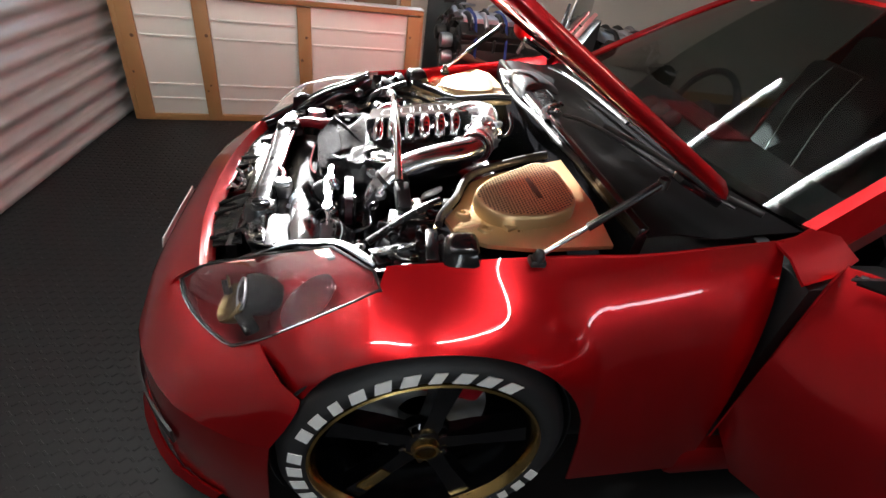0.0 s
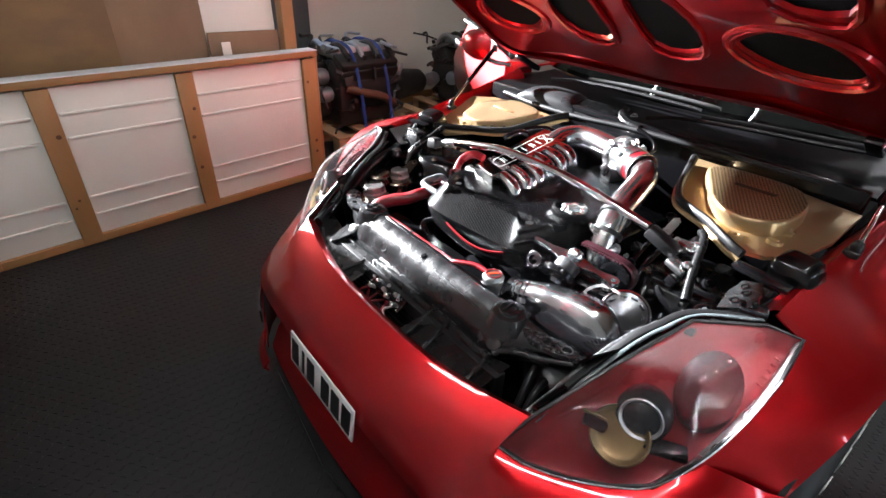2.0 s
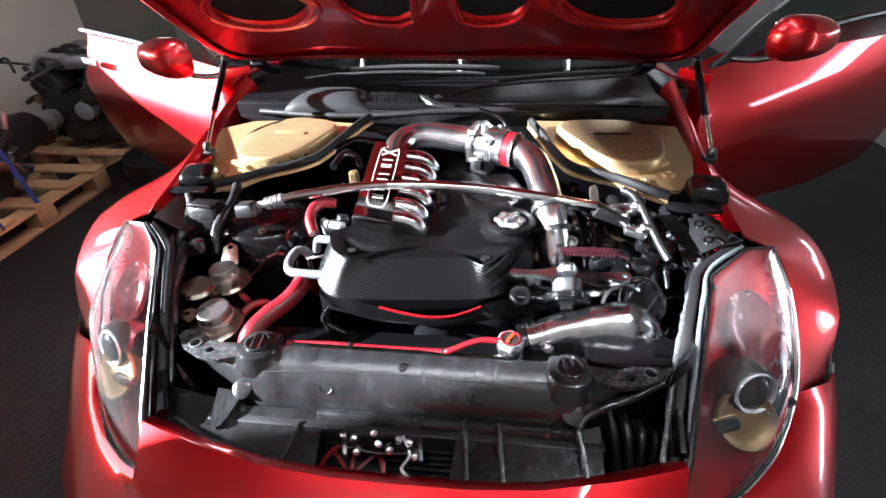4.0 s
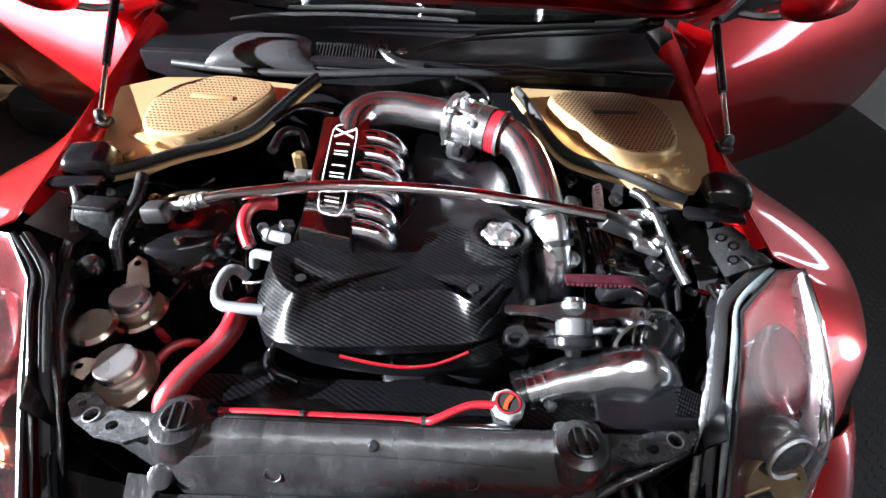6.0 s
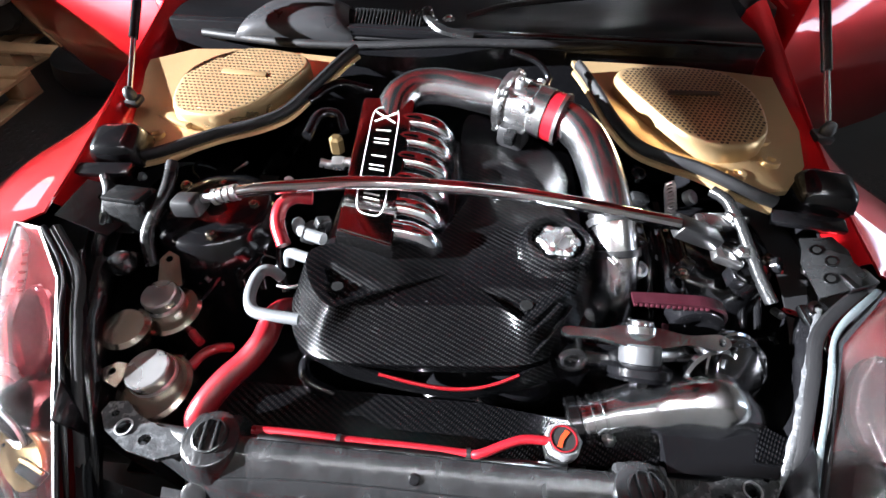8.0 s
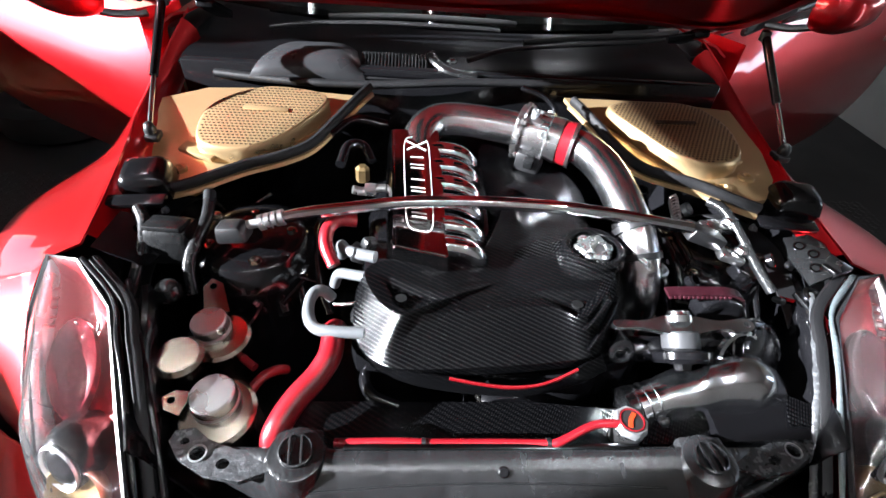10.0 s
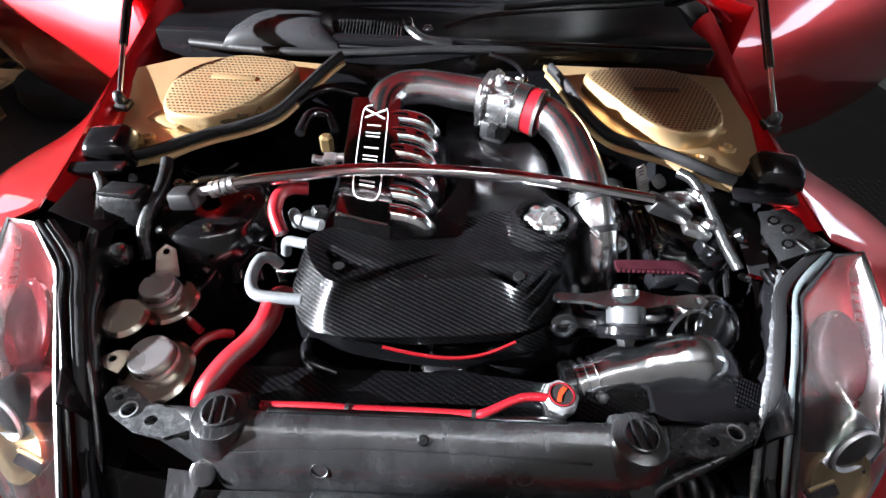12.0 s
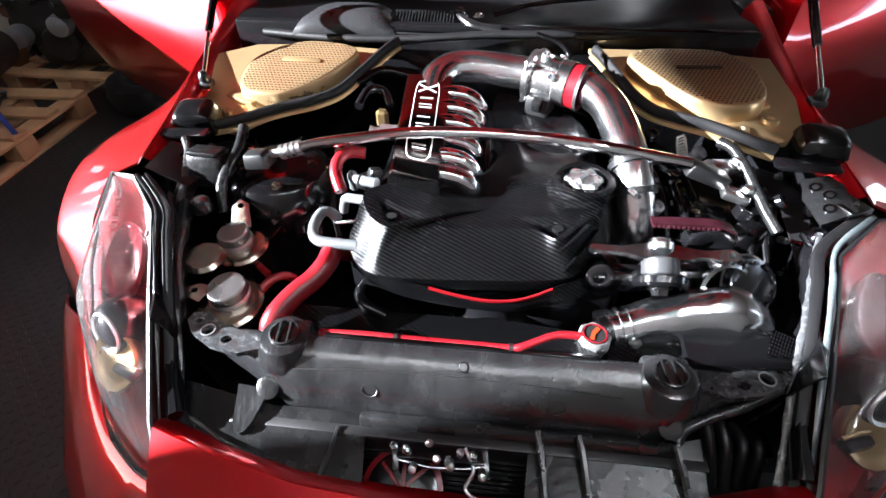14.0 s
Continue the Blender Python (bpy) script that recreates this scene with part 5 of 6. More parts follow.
for k in range(19):
    part("vent_slat", box((.0035, .075, .007), at(-.24 + k * .0085, .495, .876, 18), .001), GREY_PLASTIC, cowl)
part("cowl_scroll", sweep([(-.075, .535, .892), (-.06, .49, .885), (-.025, .458, .876), (.04, .448, .870)], .014, 8, 6, flat=.6), GREY_PLASTIC, cowl)
bolt(cowl, -.02, .50, .885, .01)
for pts in (([(.02, .51, .888), (.12, .55, .905), (.30, .60, .912), (.50, .66, .91), (.62, .73, .905)]), ([(-.50, .63, .905), (-.40, .645, .915), (-.2, .66, .922), (.05, .675, .918), (.12, .685, .912)])):
    wp = hose("wiper_arm", pts, .009, BLACK_PLASTIC, car, "black wiper arm lying on the cowl", flat=.7)
    hose("wiper_blade", [Vector(p) + Vector((.05, .03, .012)) for p in pts[1:]], .005, RUBBER, wp, flat=1.6)

# radiator support panel
DROP[0] = 0.0
prof = [(-.398, .630), (-.401, .656), (-.412, .664), (-.435, .657), (-.460, .636), (-.474, .606), (-.480, .575), (-.476, .552)]
rows = []
for i in range(41):
    x = -.447 + .957 * i / 40
    e = abs(x - .032) / .478
    k = 1 - .80 * max(0.0, min(1.0, (e - .60) / .36)) ** .8
    lift = .018 * max(0.0, e - .6) / .4
    rows.append([Vector((x, -.402 + lift + (y + .402) * k, .652 - .022 * max(0.0, e - .6) / .4 + (z - .652) * k)) for y, z in [(p.x, p.y) for p in catmull([(a, b, 0) for a, b in prof], 3)]])
support = part("radiator_support", solid(loft(rows), .006), SUPPORT, car, "scuffed black plastic radiator support panel", 50)
for cx, cy in ((-.262, -.414), (.316, -.426)):
    pad = part("mount_pad", lathe([(.050, -.03), (.042, -.004), (.038, .006), (.034, .008), (.001, .008)], at(cx, cy, .660), 28), SUPPORT, support, "round radiator mount pad")
    part("mount_ear", box((.07, .045, .026), at(cx, cy + .016, .652), .009), SUPPORT, support)
    part("mount_knob", lathe([(.024, 0), (.024, .006), (.0215, .007), (.020, .002), (.0005, .002)], at(cx, cy + .002, .667), 24), SUPPORT, pad)
    for off in (-.008, .008):
        part("knob_bar", box((.004, .040, .006), at(cx + off, cy + .002, .671, 0, 0, 8), .001), SUPPORT, pad)
    part("lower_boss", lathe([(.020, -.03), (.018, .004), (.013, .006), (.001, .005)], at(cx + (-.02 if cx < 0 else .008), -.470, .604, 40), 20), SUPPORT, support)
for s in (-1, 1):
    x0, tilt = .032, 4
    ol = [(s * .470 + x0, -.372), (s * .474 + x0, -.388), (s * .455 + x0, -.412), (s * .415 + x0, -.434), (s * .365 + x0, -.444), (s * .33 + x0, -.43), (s * .335 + x0, -.402), (s * .38 + x0, -.400), (s * .42 + x0, -.386), (s * .445 + x0, -.368)]
    hl = [ellipse(s * .429 + x0, -.406, .0105, .0085, 14), ellipse(s * .392 + x0, -.420, .009, .0075, 14), ellipse(s * .452 + x0, -.388, .006, .005, 10)]
    # scuffed, and paler than the support: sun glare put into its colour
    part("end_bracket", plate(ol, .010, at(0, 0, .640), hl), SCUFFED, support, "bracket with round holes")
    part("hole_ring", lathe([(.0105, 0), (.0125, .001), (.0125, .0025), (.0105, .0025)], at(s * .429 + x0, -.406, .6500), 18), ALU_DULL, support)
part("support_hole", lathe([(.008, .0), (.006, .002), (.002, .002)], at(.02, -.437, .657, 30), 12), BLACK_GLOSS, support)
for x in (-.12, .16):
    part("mould_mark", sweep([(x + .012 * math.cos(a), -.4685 + .006 * math.sin(a), .622 + .009 * math.sin(a)) for a in (k * .6283 for k in range(11))], .0008, 4, 1, smooth=False), BLACK_PLASTIC, support)
part("panel_seam", sweep([(-.24, -.457, .642), (-.1, -.450, .648), (.1, -.450, .648), (.25, -.455, .643)], .0012, 4, 6), BLACK_PLASTIC, support)
for x in (-.06, .11, .22):
    bolt(support, x, -.487, .570, .006, at(x, -.488, .570, 70))

# panels between the support and the bumper
tip_down = lambda v: Vector((v.x, v.y, v.z + .22 * (v.y + .5)))
lp = part("air_guide", plate([(-.445, -.455), (-.36, -.470), (-.28, -.482), (-.126, -.480), (-.113, -.592), (-.20, -.592), (-.30, -.570), (-.40, -.540), (-.435, -.515)], .004, at(0, 0, .566), bend=tip_down), GREY_PLASTIC, car, "black plastic air guide panel")
part("guide_rib", sweep([(-.40, -.515, .566), (-.33, -.545, .560), (-.25, -.565, .556), (-.18, -.578, .553)], .004, 6, 4), BLACK_PLASTIC, lp)
part("guide_rib", sweep([(-.165, -.505, .571), (-.17, -.54, .563), (-.178, -.578, .555)], .004, 6, 4), BLACK_PLASTIC, lp)
part("guide_tab", plate([(-.338, -.462), (-.286, -.466), (-.298, -.512), (-.305, -.527), (-.313, -.532), (-.323, -.529), (-.329, -.517)], .008, at(0, 0, .582), bend=lambda v: Vector((v.x, v.y, v.z + .3 * (v.y + .47)))), SUPPORT, lp, "moulded plastic tab")
rp = part("air_guide", plate([(.125, -.495), (.30, -.488), (.375, -.470), (.372, -.555), (.25, -.590), (.115, -.598)], .004, at(0, 0, .566), bend=tip_down), GREY_PLASTIC, car, "black plastic air guide panel")
for x in (.135, .195, .332):
    part("guide_rib", sweep([(x, -.49, .590), (x + .006, -.525, .578), (x + .012, -.58, .556)], .0055, 6, 4), GREY_PLASTIC, rp)
part("cross_strip", box((.47, .018, .022), at(.10, -.490, .574, -25), .005), GREY_PLASTIC, car, "black plastic strip below the radiator support")
hose("latch_cable", [(.335, -.485, .588), (.345, -.470, .596), (.375, -.455, .606), (.43, -.435, .618), (.485, -.41, .634)], .008, GREY_PLASTIC, car, "black moulded rail")
for k in range(4):
    hose("dark_hose", [(.40 + .03 * k, -.41, .56 - .02 * k), (.41 + .025 * k, -.45, .53), (.42 + .02 * k, -.49, .47)], .009, BLACK_PLASTIC, car)
latch = part("bonnet_latch", box((.13, .03, .012), at(-.005, -.525, .562), .003), BLACK_GLOSS, car, "bright bonnet latch fittings")
for k in range(9):
    x = -.075 + k * .0165
    part("latch_fitting", lathe([(.005 + .003 * (k % 2), 0), (.006, .008 + .006 * (k % 3)), (.003, .012 + .005 * (k % 3))], at(x, -.527 + .012 * (k % 2) - .01 * (k % 3), .568 - .006 * (k % 2), 25 * (k % 3), 20 * (k % 2), 0), 8), ALU, latch)
for x in (-.072, .062):
    part("latch_arm", box((.010, .04, .007), at(x, -.535, .562, 20, 0, 10), .002), DARK_METAL, latch)
part("latch_bar", sweep([(-.07, -.540, .560), (-.02, -.545, .556), (.03, -.543, .558), (.062, -.538, .562)], .0028, 8, 4), DARK_METAL, latch)
hose("latch_wire", [(.03, -.52, .575), (.045, -.545, .56), (.035, -.57, .555), (.06, -.585, .55)], .003, ALU, latch)
horn = part("horn", lathe([(.058, 0), (.06, .01), (.05, .014), (.02, .016)], at(-.06, -.56, .50, 20), 28), BLACK_GLOSS, car, "black disc horn with a red rim")
part("horn_rim", lathe([(.054, .006), (.062, .004), (.062, .014), (.054, .016)], at(-.06, -.56, .50, 20), 28), RED_SATIN, horn)
for k in range(4):
    part("horn_rib", box((.10, .006, .004), at(-.06, -.56, .50, 20) @ at(0, 0, .017, 0, 0, 45 * k), .001), RED_SATIN, horn)
part("crash_beam", box((1.0, .05, .09), at(.03, -.60, .42), .02), BLACK_PLASTIC, car)
part("condenser", box((.72, .03, .30), at(.02, -.50, .42), .004), BLACK_PLASTIC, car, "black condenser core")
for k in range(12):
    part("condenser_fin", box((.70, .004, .004), at(.02, -.517, .31 + k * .02)), BLACK_GLOSS, car)

# radiator, cap and red pipework
part("radiator_cover", plate([(-.30, -.402), (.24, -.402), (.24, -.315), (.1, -.30), (-.3, -.30)], .006, at(0, 0, .600)), CARBON, car, "carbon fibre radiator cover")
part("side_cover", plate([(.352, -.396), (.496, -.390), (.520, -.345), (.498, -.305), (.356, -.330)], .046, at(0, 0, .612)), BLACK_GLOSS, car, "gloss black air duct beside the radiator")
part("duct_panel", plate([(.240, -.346), (.354, -.344), (.354, -.388), (.240, -.390)], .008, at(0, 0, .632)), CARBON, car, "carbon fibre strip beside the radiator cap")
part("duct_corner", plate([(.470, -.372), (.512, -.372), (.528, -.338), (.495, -.320)], .004, at(0, 0, .6595)), CARBON, car)
part("cover_strip", box((.42, .009, .010), at(.01, -.405, .662), .003), DARK_METAL, car)
hose("coolant_hose", [(-.306, -.388, .62), (-.300, -.374, .650), (-.280, -.335, .664), (-.252, -.297, .672), (-.236, -.266, .682), (-.236, -.232, .680), (-.242, -.19, .650), (-.248, -.14, .59)], .0190, RED_SATIN, car, "red silicone coolant hose", segs=16)

rp2 = hose("coolant_pipe", [(-.215, -.392, .652), (-.13, -.394, .658), (-.08, -.396, .659), (.02, -.397, .660), (.085, -.400, .664), (.105, -.400, .670), (.143, -.385, .678), (.165, -.379, .680), (.195, -.378, .680)], .0062, RED_SATIN, car, "thin red silicone overflow hose")
for x in (-.09, .088):
    part("pipe_clip", lathe([(.0064, -.003), (.0078, -.003), (.0078, .003), (.0064, .003)], at(x, -.397 if x < 0 else -.400, .6595 if x < 0 else .664, 0, 90, 0), 14), BLACK_PLASTIC, rp2)
part("radiator_neck", lathe([(.018, -.04), (.018, -.01), (.025, -.008), (.025, .0)], at(.212, -.376, .672), 24), ALU, car)
rc = part("radiator_cap", lathe([(.026, 0), (.026, .006), (.0225, .011), (.020, .0105), (.004, .0105)], at(.212, -.376, .674), 8), ALU_DULL, car, "radiator cap with an orange badge")
part("cap_disc", lathe([(.0192, .0), (.0192, .001), (.004, .0012)], at(.212, -.376, .6848), 24), INK, rc)
part("cap_ring", lathe([(.0165, 0), (.018, .0), (.018, .0012), (.0165, .0012)], at(.212, -.376, .6858), 24), RED_SATIN, rc)
part("cap_badge", plate([(-.009, -.011), (-.003, -.012), (.0, -.002), (.009, .009), (.003, .012), (-.004, .003)], .0012, at(.212, -.376, .6862)), ORANGE, rc, "orange badge shape")

# reservoirs
def reservoir(x, y, z, r, cr, ear, off, rise):
    t = part("fluid_reservoir", lathe([(r * .96, -.07), (r, -.012), (r * 1.04, -.01), (r * 1.04, .0), (r * .93, .005), (r * .3, .006)], at(x, y, z, 4, -3, 0), 34), NICKEL, car, "polished metal fluid reservoir with a round cap", 24)
    c = part("reservoir_cap", lathe([(cr * .9, 0), (cr * .9, .008), (cr, .010), (cr, .022), (cr * .93, .025), (cr * .12, .025)], at(x + off[0], y + off[1], z + .007, 4, -3, 0), 30), ALU, t, "", 24)
    part("cap_knurl", lathe([(cr * 1.06, .0), (cr * 1.1, .002), (cr * 1.1, .008), (cr * 1.06, .010)], at(x + off[0], y + off[1], z + .004, 4, -3, 0), 18), ALU_DULL, c)
    ex, ey = ear
    e = Vector((ex - x, ey - y, 0))
    m = Matrix.Translation((x, y, z + .006)) @ Matrix.Rotation(math.atan2(e.y, e.x), 4, "Z")
    part("mount_ear", plate([(r * .8, -.02), (e.length - .01, -.016), (e.length + .004, 0), (e.length - .01, .016), (r * .8, .02)], .003, m @ at(0, 0, 0, 0, rise, 0), [ellipse(e.length - .012, 0, .006, .006, 10)]), NICKEL, t, "satin mounting ear")
    return t


reservoir(-.428, -.205, .646, .047, .029, (-.462, -.108), (-.016, .012), -20)
reservoir(-.396, -.338, .636, .056, .033, (-.474, -.324), (-.004, .016), -6)
part("filler_cap", lathe([(.026, -.03), (.028, 0), (.038, .002), (.038, .006), (.031, .012), (.012, .012), (.003, .012)], at(-.472, -.258, .660, 6, 2, 0), 32), NICKEL, car, "polished round filler cap", 18)
hose("red_breather", [(-.405, -.215, .62), (-.385, -.235, .625), (-.365, -.25, .625)], .007, RED_SATIN, car)
hose("red_breather", [(-.365, -.305, .625), (-.345, -.280, .640), (-.325, -.265, .640), (-.315, -.25, .62)], .008, RED_SATIN, car)

# small hoses beside the cover
hose("grey_hose", [(-.185, -.237, .702), (-.235, -.234, .702), (-.262, -.227, .700), (-.277, -.205, .700), (-.282, -.172, .699), (-.276, -.150, .702), (-.262, -.143, .698), (-.250, -.142, .680)], .0098, GREY_HOSE, car, "grey bent rubber hose")
hose("grey_hose", [(-.185, -.135, .725), (-.215, -.122, .718), (-.240, -.108, .706), (-.252, -.10, .67)], .0095, GREY_HOSE, car)
hose("grey_hose", [(-.175, -.105, .745), (-.205, -.092, .740), (-.230, -.070, .728), (-.242, -.045, .718), (-.246, -.03, .68)], .0105, GREY_HOSE, car)
hose("red_loop", [(-.248, -.105, .722), (-.264, -.075, .742), (-.264, -.045, .756), (-.246, -.026, .762), (-.215, -.020, .758)], .0125, RED_SATIN, car, "red hose loop")
for k, (x, y, z) in enumerate(((-.205, -.09, .735), (-.19, -.06, .735), (-.215, -.06, .72), (-.20, -.19, .69), (-.185, -.20, .705))):
    part("connector", box((.026, .02, .024), at(x, y, z, 10 * k, 20, 35 * k), .004), GREY_PLASTIC if k % 2 else BLACK_PLASTIC, car)
hose("white_wire", [(-.24, -.175, .70), (-.215, -.185, .712), (-.19, -.17, .705)], .003, ALU, car)
hose("fuel_union", [(-.235, .095, .748), (-.215, .098, .742), (-.19, .10, .748), (-.168, .10, .75)], .009, ALU, car, "bright braided union")
part("union_nut", lathe([(.014, -.01), (.015, 0), (.014, .012)], at(-.20, .099, .746, 0, 90, 0), 6), ALU, car)
part("brass_sensor", lathe([(.015, -.02), (.015, .01), (.009, .016)], at(-.222, .17, .742), 6), GOLD_SATIN, car)
hose("rear_hose", [(-.26, .12, .79), (-.25, .18, .80), (-.22, .20, .79), (-.20, .17, .77)], .010, BLACK_GLOSS, car)
hose("rear_hose", [(-.30, .26, .78), (-.25, .32, .79), (-.18, .34, .77)], .012, BLACK_GLOSS, car)

# belt drive
AX = Matrix.Translation((.323, -.282, .698)) @ Vector((0, .066, .05)).to_track_quat("Z", "Y").to_matrix().to_4x4()
arm = part("idler_bracket", plate(spline2([(.215, -.006), (.26, -.007), (.295, -.016), (.323, -.020), (.352, -.015), (.39, -.007), (.43, -.012), (.446, 0), (.432, .012), (.39, .007), (.35, .014), (.323, .018), (.295, .014), (.26, .006), (.215, .006)], 4), .010,
           at(0, -.238, .730, 12), [ellipse(.433, 0, .006, .006, 12)]), CAST, car, "machined aluminium idler bracket")
part("idler_nut", lathe([(.020, .062), (.021, .072), (.018, .074), (.017, .079), (.014, .081), (.004, .081)], AX, 28), CAST, arm)
part("idler_collar", lathe([(.028, .020), (.029, .023), (.029, .044), (.026, .047), (.010, .047)], AX, 28), CAST_DARK, arm)
part("idler_pulley", lathe([(.040, .0), (.044, .004), (.044, .014), (.036, .019), (.010, .019)], AX, 36), BLACK_GLOSS, arm, "black idler pulley")
part("pulley_dish", lathe([(.044, -.002), (.036, .004), (.030, .0), (.022, .003), (.020, -.004), (.004, -.004)], AX, 32), BLACK_GLOSS, arm)
part("pulley_bolt", lathe([(.013, -.014), (.013, -.004), (.016, -.003), (.016, .0)], AX, 6), DARK_METAL, arm)
for x, y, z in ((.426, -.180, .700), (.420, -.230, .712)):
    part("idler_bolt", lathe([(.014, 0), (.014, .010), (.010, .012), (.009, .024), (.004, .026)], at(x, y, z, 24), 12), ALU, arm)
part("roller", lathe([(.018, -.04), (.022, -.036), (.022, .010), (.018, .012), (.012, .012), (.010, .004), (.004, .004)], at(.232, -.252, .690, 70), 22), DARK_METAL, arm)
part("bracket_casting", box((.13, .035, .05), at(.285, -.238, .672, 20), .010), BLACK_GLOSS, arm)
part("bracket_casting", box((.09, .04, .06), at(.385, -.222, .672, 20, 0, 6), .012), DARK_METAL, arm)
bt = bmesh.new()
path = [(.312, .760), (.34, .762), (.38, .763), (.42, .762), (.448, .750), (.456, .722), (.443, .692), (.414, .678), (.38, .684)]
loft([[(p.x, y, p.y) for p in catmull([(a, b, 0) for a, b in path], 6)] for y in (-.196, -.177)], bt)
belt = part("drive_belt", solid(bt, .005), BELT, car, "ribbed red and black drive belt", 60)
for k in range(14):
    part("belt_tooth", box((.006, .004, .005), at(.316 + k * .0078, -.197, .7565), .001), BELT, belt)
part("belt_pulley", lathe([(.036, -.018), (.038, -.016), (.034, 0), (.038, .016), (.03, .018), (.01, .012)], at(.414, -.187, .720, 90), 28), BLACK_GLOSS, car)
alt = part("alternator", lathe([(.03, -.04), (.050, -.034), (.052, .02), (.046, .034), (.01, .038)], at(.472, -.228, .662, 40, 24, 0), 30), DARK_METAL, car, "dark polished supercharger barrel reflecting red")
for h in (-.02, .0, .018):
    part("barrel_band", lathe([(.051, h - .004), (.0545, h - .003), (.0545, h + .003), (.051, h + .004)], at(.472, -.228, .662, 40, 24, 0), 30), CHROME if h else DARK_METAL, alt)
for k in range(10):
    a = k * .628
    part("cooling_fin", box((.006, .014, .010), at(.472, -.228, .662, 40, 24, 0) @ at(.038 * math.cos(a), .038 * math.sin(a), .034, 0, 0, math.degrees(a)), .001), DARK_METAL, alt)
part("inlet_flange", lathe([(.046, -.006), (.052, -.004), (.052, .004), (.046, .006)], at(.435, -.262, .676, 62, 0, 20), 30), CAST, alt)
EL = [(.250, -.325, .634), (.285, -.318, .642), (.33, -.309, .653), (.38, -.300, .661), (.425, -.294, .662), (.462, -.296, .652), (.486, -.304, .626), (.494, -.310, .58)]
comp = part("intake_casting", sweep(EL, lambda f: .031 + .013 * math.sin(math.pi * min(1, f * .95)) ** 2 + .004 * math.exp(-((f - .62) / .07) ** 2) - .003 * math.exp(-((f - .42) / .06) ** 2), 24, 7), CAST, car, "polished cast intake elbow")
el_aim = Vector((.42, .08, .10)).to_track_quat("Z", "Y").to_matrix().to_4x4()
for f in (0.0, .014, .028):
    part("collar_ring", lathe([(.030, -.003), (.0345, -.002), (.0345, .002), (.030, .003)], Matrix.Translation((.254 + f, -.3245 + f * .2, .635 + f * .24)) @ el_aim, 26), CAST, comp)
part("elbow_collar", lathe([(.031, -.010), (.0355, -.008), (.0355, .006), (.031, .008)], Matrix.Translation((.243, -.3265, .632)) @ el_aim, 26), DARK_METAL, comp)
for k in range(9):
    q = Vector((.300, -.351, .630)).lerp(Vector((.405, -.343, .640)), k / 8)
    part("cast_mark", box((.006, .010, .010), Matrix.Translation(q) @ at(0, 0, 0, 35, 14, 15), .001), ALU, comp)
bolt(comp, 0, 0, 0, .008, at(.285, -.352, .640, 60))
part("elbow_rib", sweep([(.40, -.338, .652), (.44, -.337, .648), (.475, -.338, .632), (.49, -.340, .61)], .006, 8, 4), CAST, comp)
part("water_pump", lathe([(.06, -.02), (.06, .02), (.04, .03), (.01, .032)], at(.16, -.24, .58, 90), 28), BLACK_GLOSS, car)
part("crank_pulley", lathe([(.075, -.02), (.078, 0), (.07, .02), (.03, .015)], at(.06, -.27, .53, 90), 32), BLACK_GLOSS, car)
part("fan_shroud", box((.60, .03, .24), at(.0, -.318, .48), .01), BLACK_PLASTIC, car)
hose("lower_hose", [(-.13, -.305, .60), (-.17, -.295, .615), (-.185, -.265, .615), (-.18, -.23, .60)], .010, BLACK_GLOSS, car)


# right-hand front corner: caps, boxes and looms
capr = part("corner_cap", box((.105, .10, .060), at(-.628, .085, .766, 8, 0, 10), .016, taper=.72), BLACK_GLOSS, car, "black moulded corner cap")
part("cap_lip", box((.11, .03, .012), at(-.622, .012, .762, 8, 0, 6), .004), BLACK_GLOSS, capr)
fuse = part("relay_box", box((.085, .07, .07), at(-.542, -.046, .722, -10, 0, -4), .01, taper=.86), GREY_PLASTIC, car, "black relay box")
part("relay_lid", box((.066, .045, .01), at(-.542, -.048, .760, -10, 0, -4), .003), GREY_PLASTIC, fuse)
hose("wiring_loom", [(-.49, .03, .775), (-.484, .0, .765), (-.484, -.03, .752), (-.493, -.065, .735), (-.500, -.10, .710), (-.492, -.13, .67)], .011, GREY_PLASTIC, car, "taped wiring loom")
hose("wiring_loom", [(-.61, .0, .757), (-.592, -.03, .745), (-.582, -.075, .725), (-.588, -.115, .695), (-.598, -.145, .655)], .011, GREY_PLASTIC, car)
part("washer_knob", lathe([(.020, -.01), (.022, .002), (.016, .014), (.006, .018)], at(-.512, -.160, .708), 16), GREY_PLASTIC, car)
part("bracket_plate", plate([(-.05, -.04), (.04, -.05), (.06, .0), (.03, .05), (-.04, .045)], .005, at(-.60, -.06, .735, 12, 20, 0), [ellipse(.0, .02, .009, .009, 10), ellipse(.03, -.02, .007, .007, 10)]), BLACK_GLOSS, car, "black bracket with holes")
for k in range(6):
    hose("dark_hose", [(-.30 - .05 * k, .12 - .02 * k, .66), (-.31 - .045 * k, .05, .67 - .01 * k), (-.29 - .04 * k, -.06, .65), (-.26 - .04 * k, -.13, .62)], .009 + .002 * (k % 3), BLACK_GLOSS, car)
# left-hand corner
capl = part("corner_cap", box((.105, .095, .06), at(.672, .058, .784, 6, 0, -8), .016, taper=.72), BLACK_GLOSS, car, "black moulded corner cap")
part("cap_lip", box((.12, .03, .012), at(.630, .0, .766, 8, 0, -6), .004), BLACK_GLOSS, capl)
hose("brake_line", [(.475, .035, .790), (.492, .012, .790), (.505, -.02, .778), (.518, -.06, .757), (.535, -.105, .731), (.550, -.140, .713)], .010, GREY_PLASTIC, car, "dark taped rigid line")
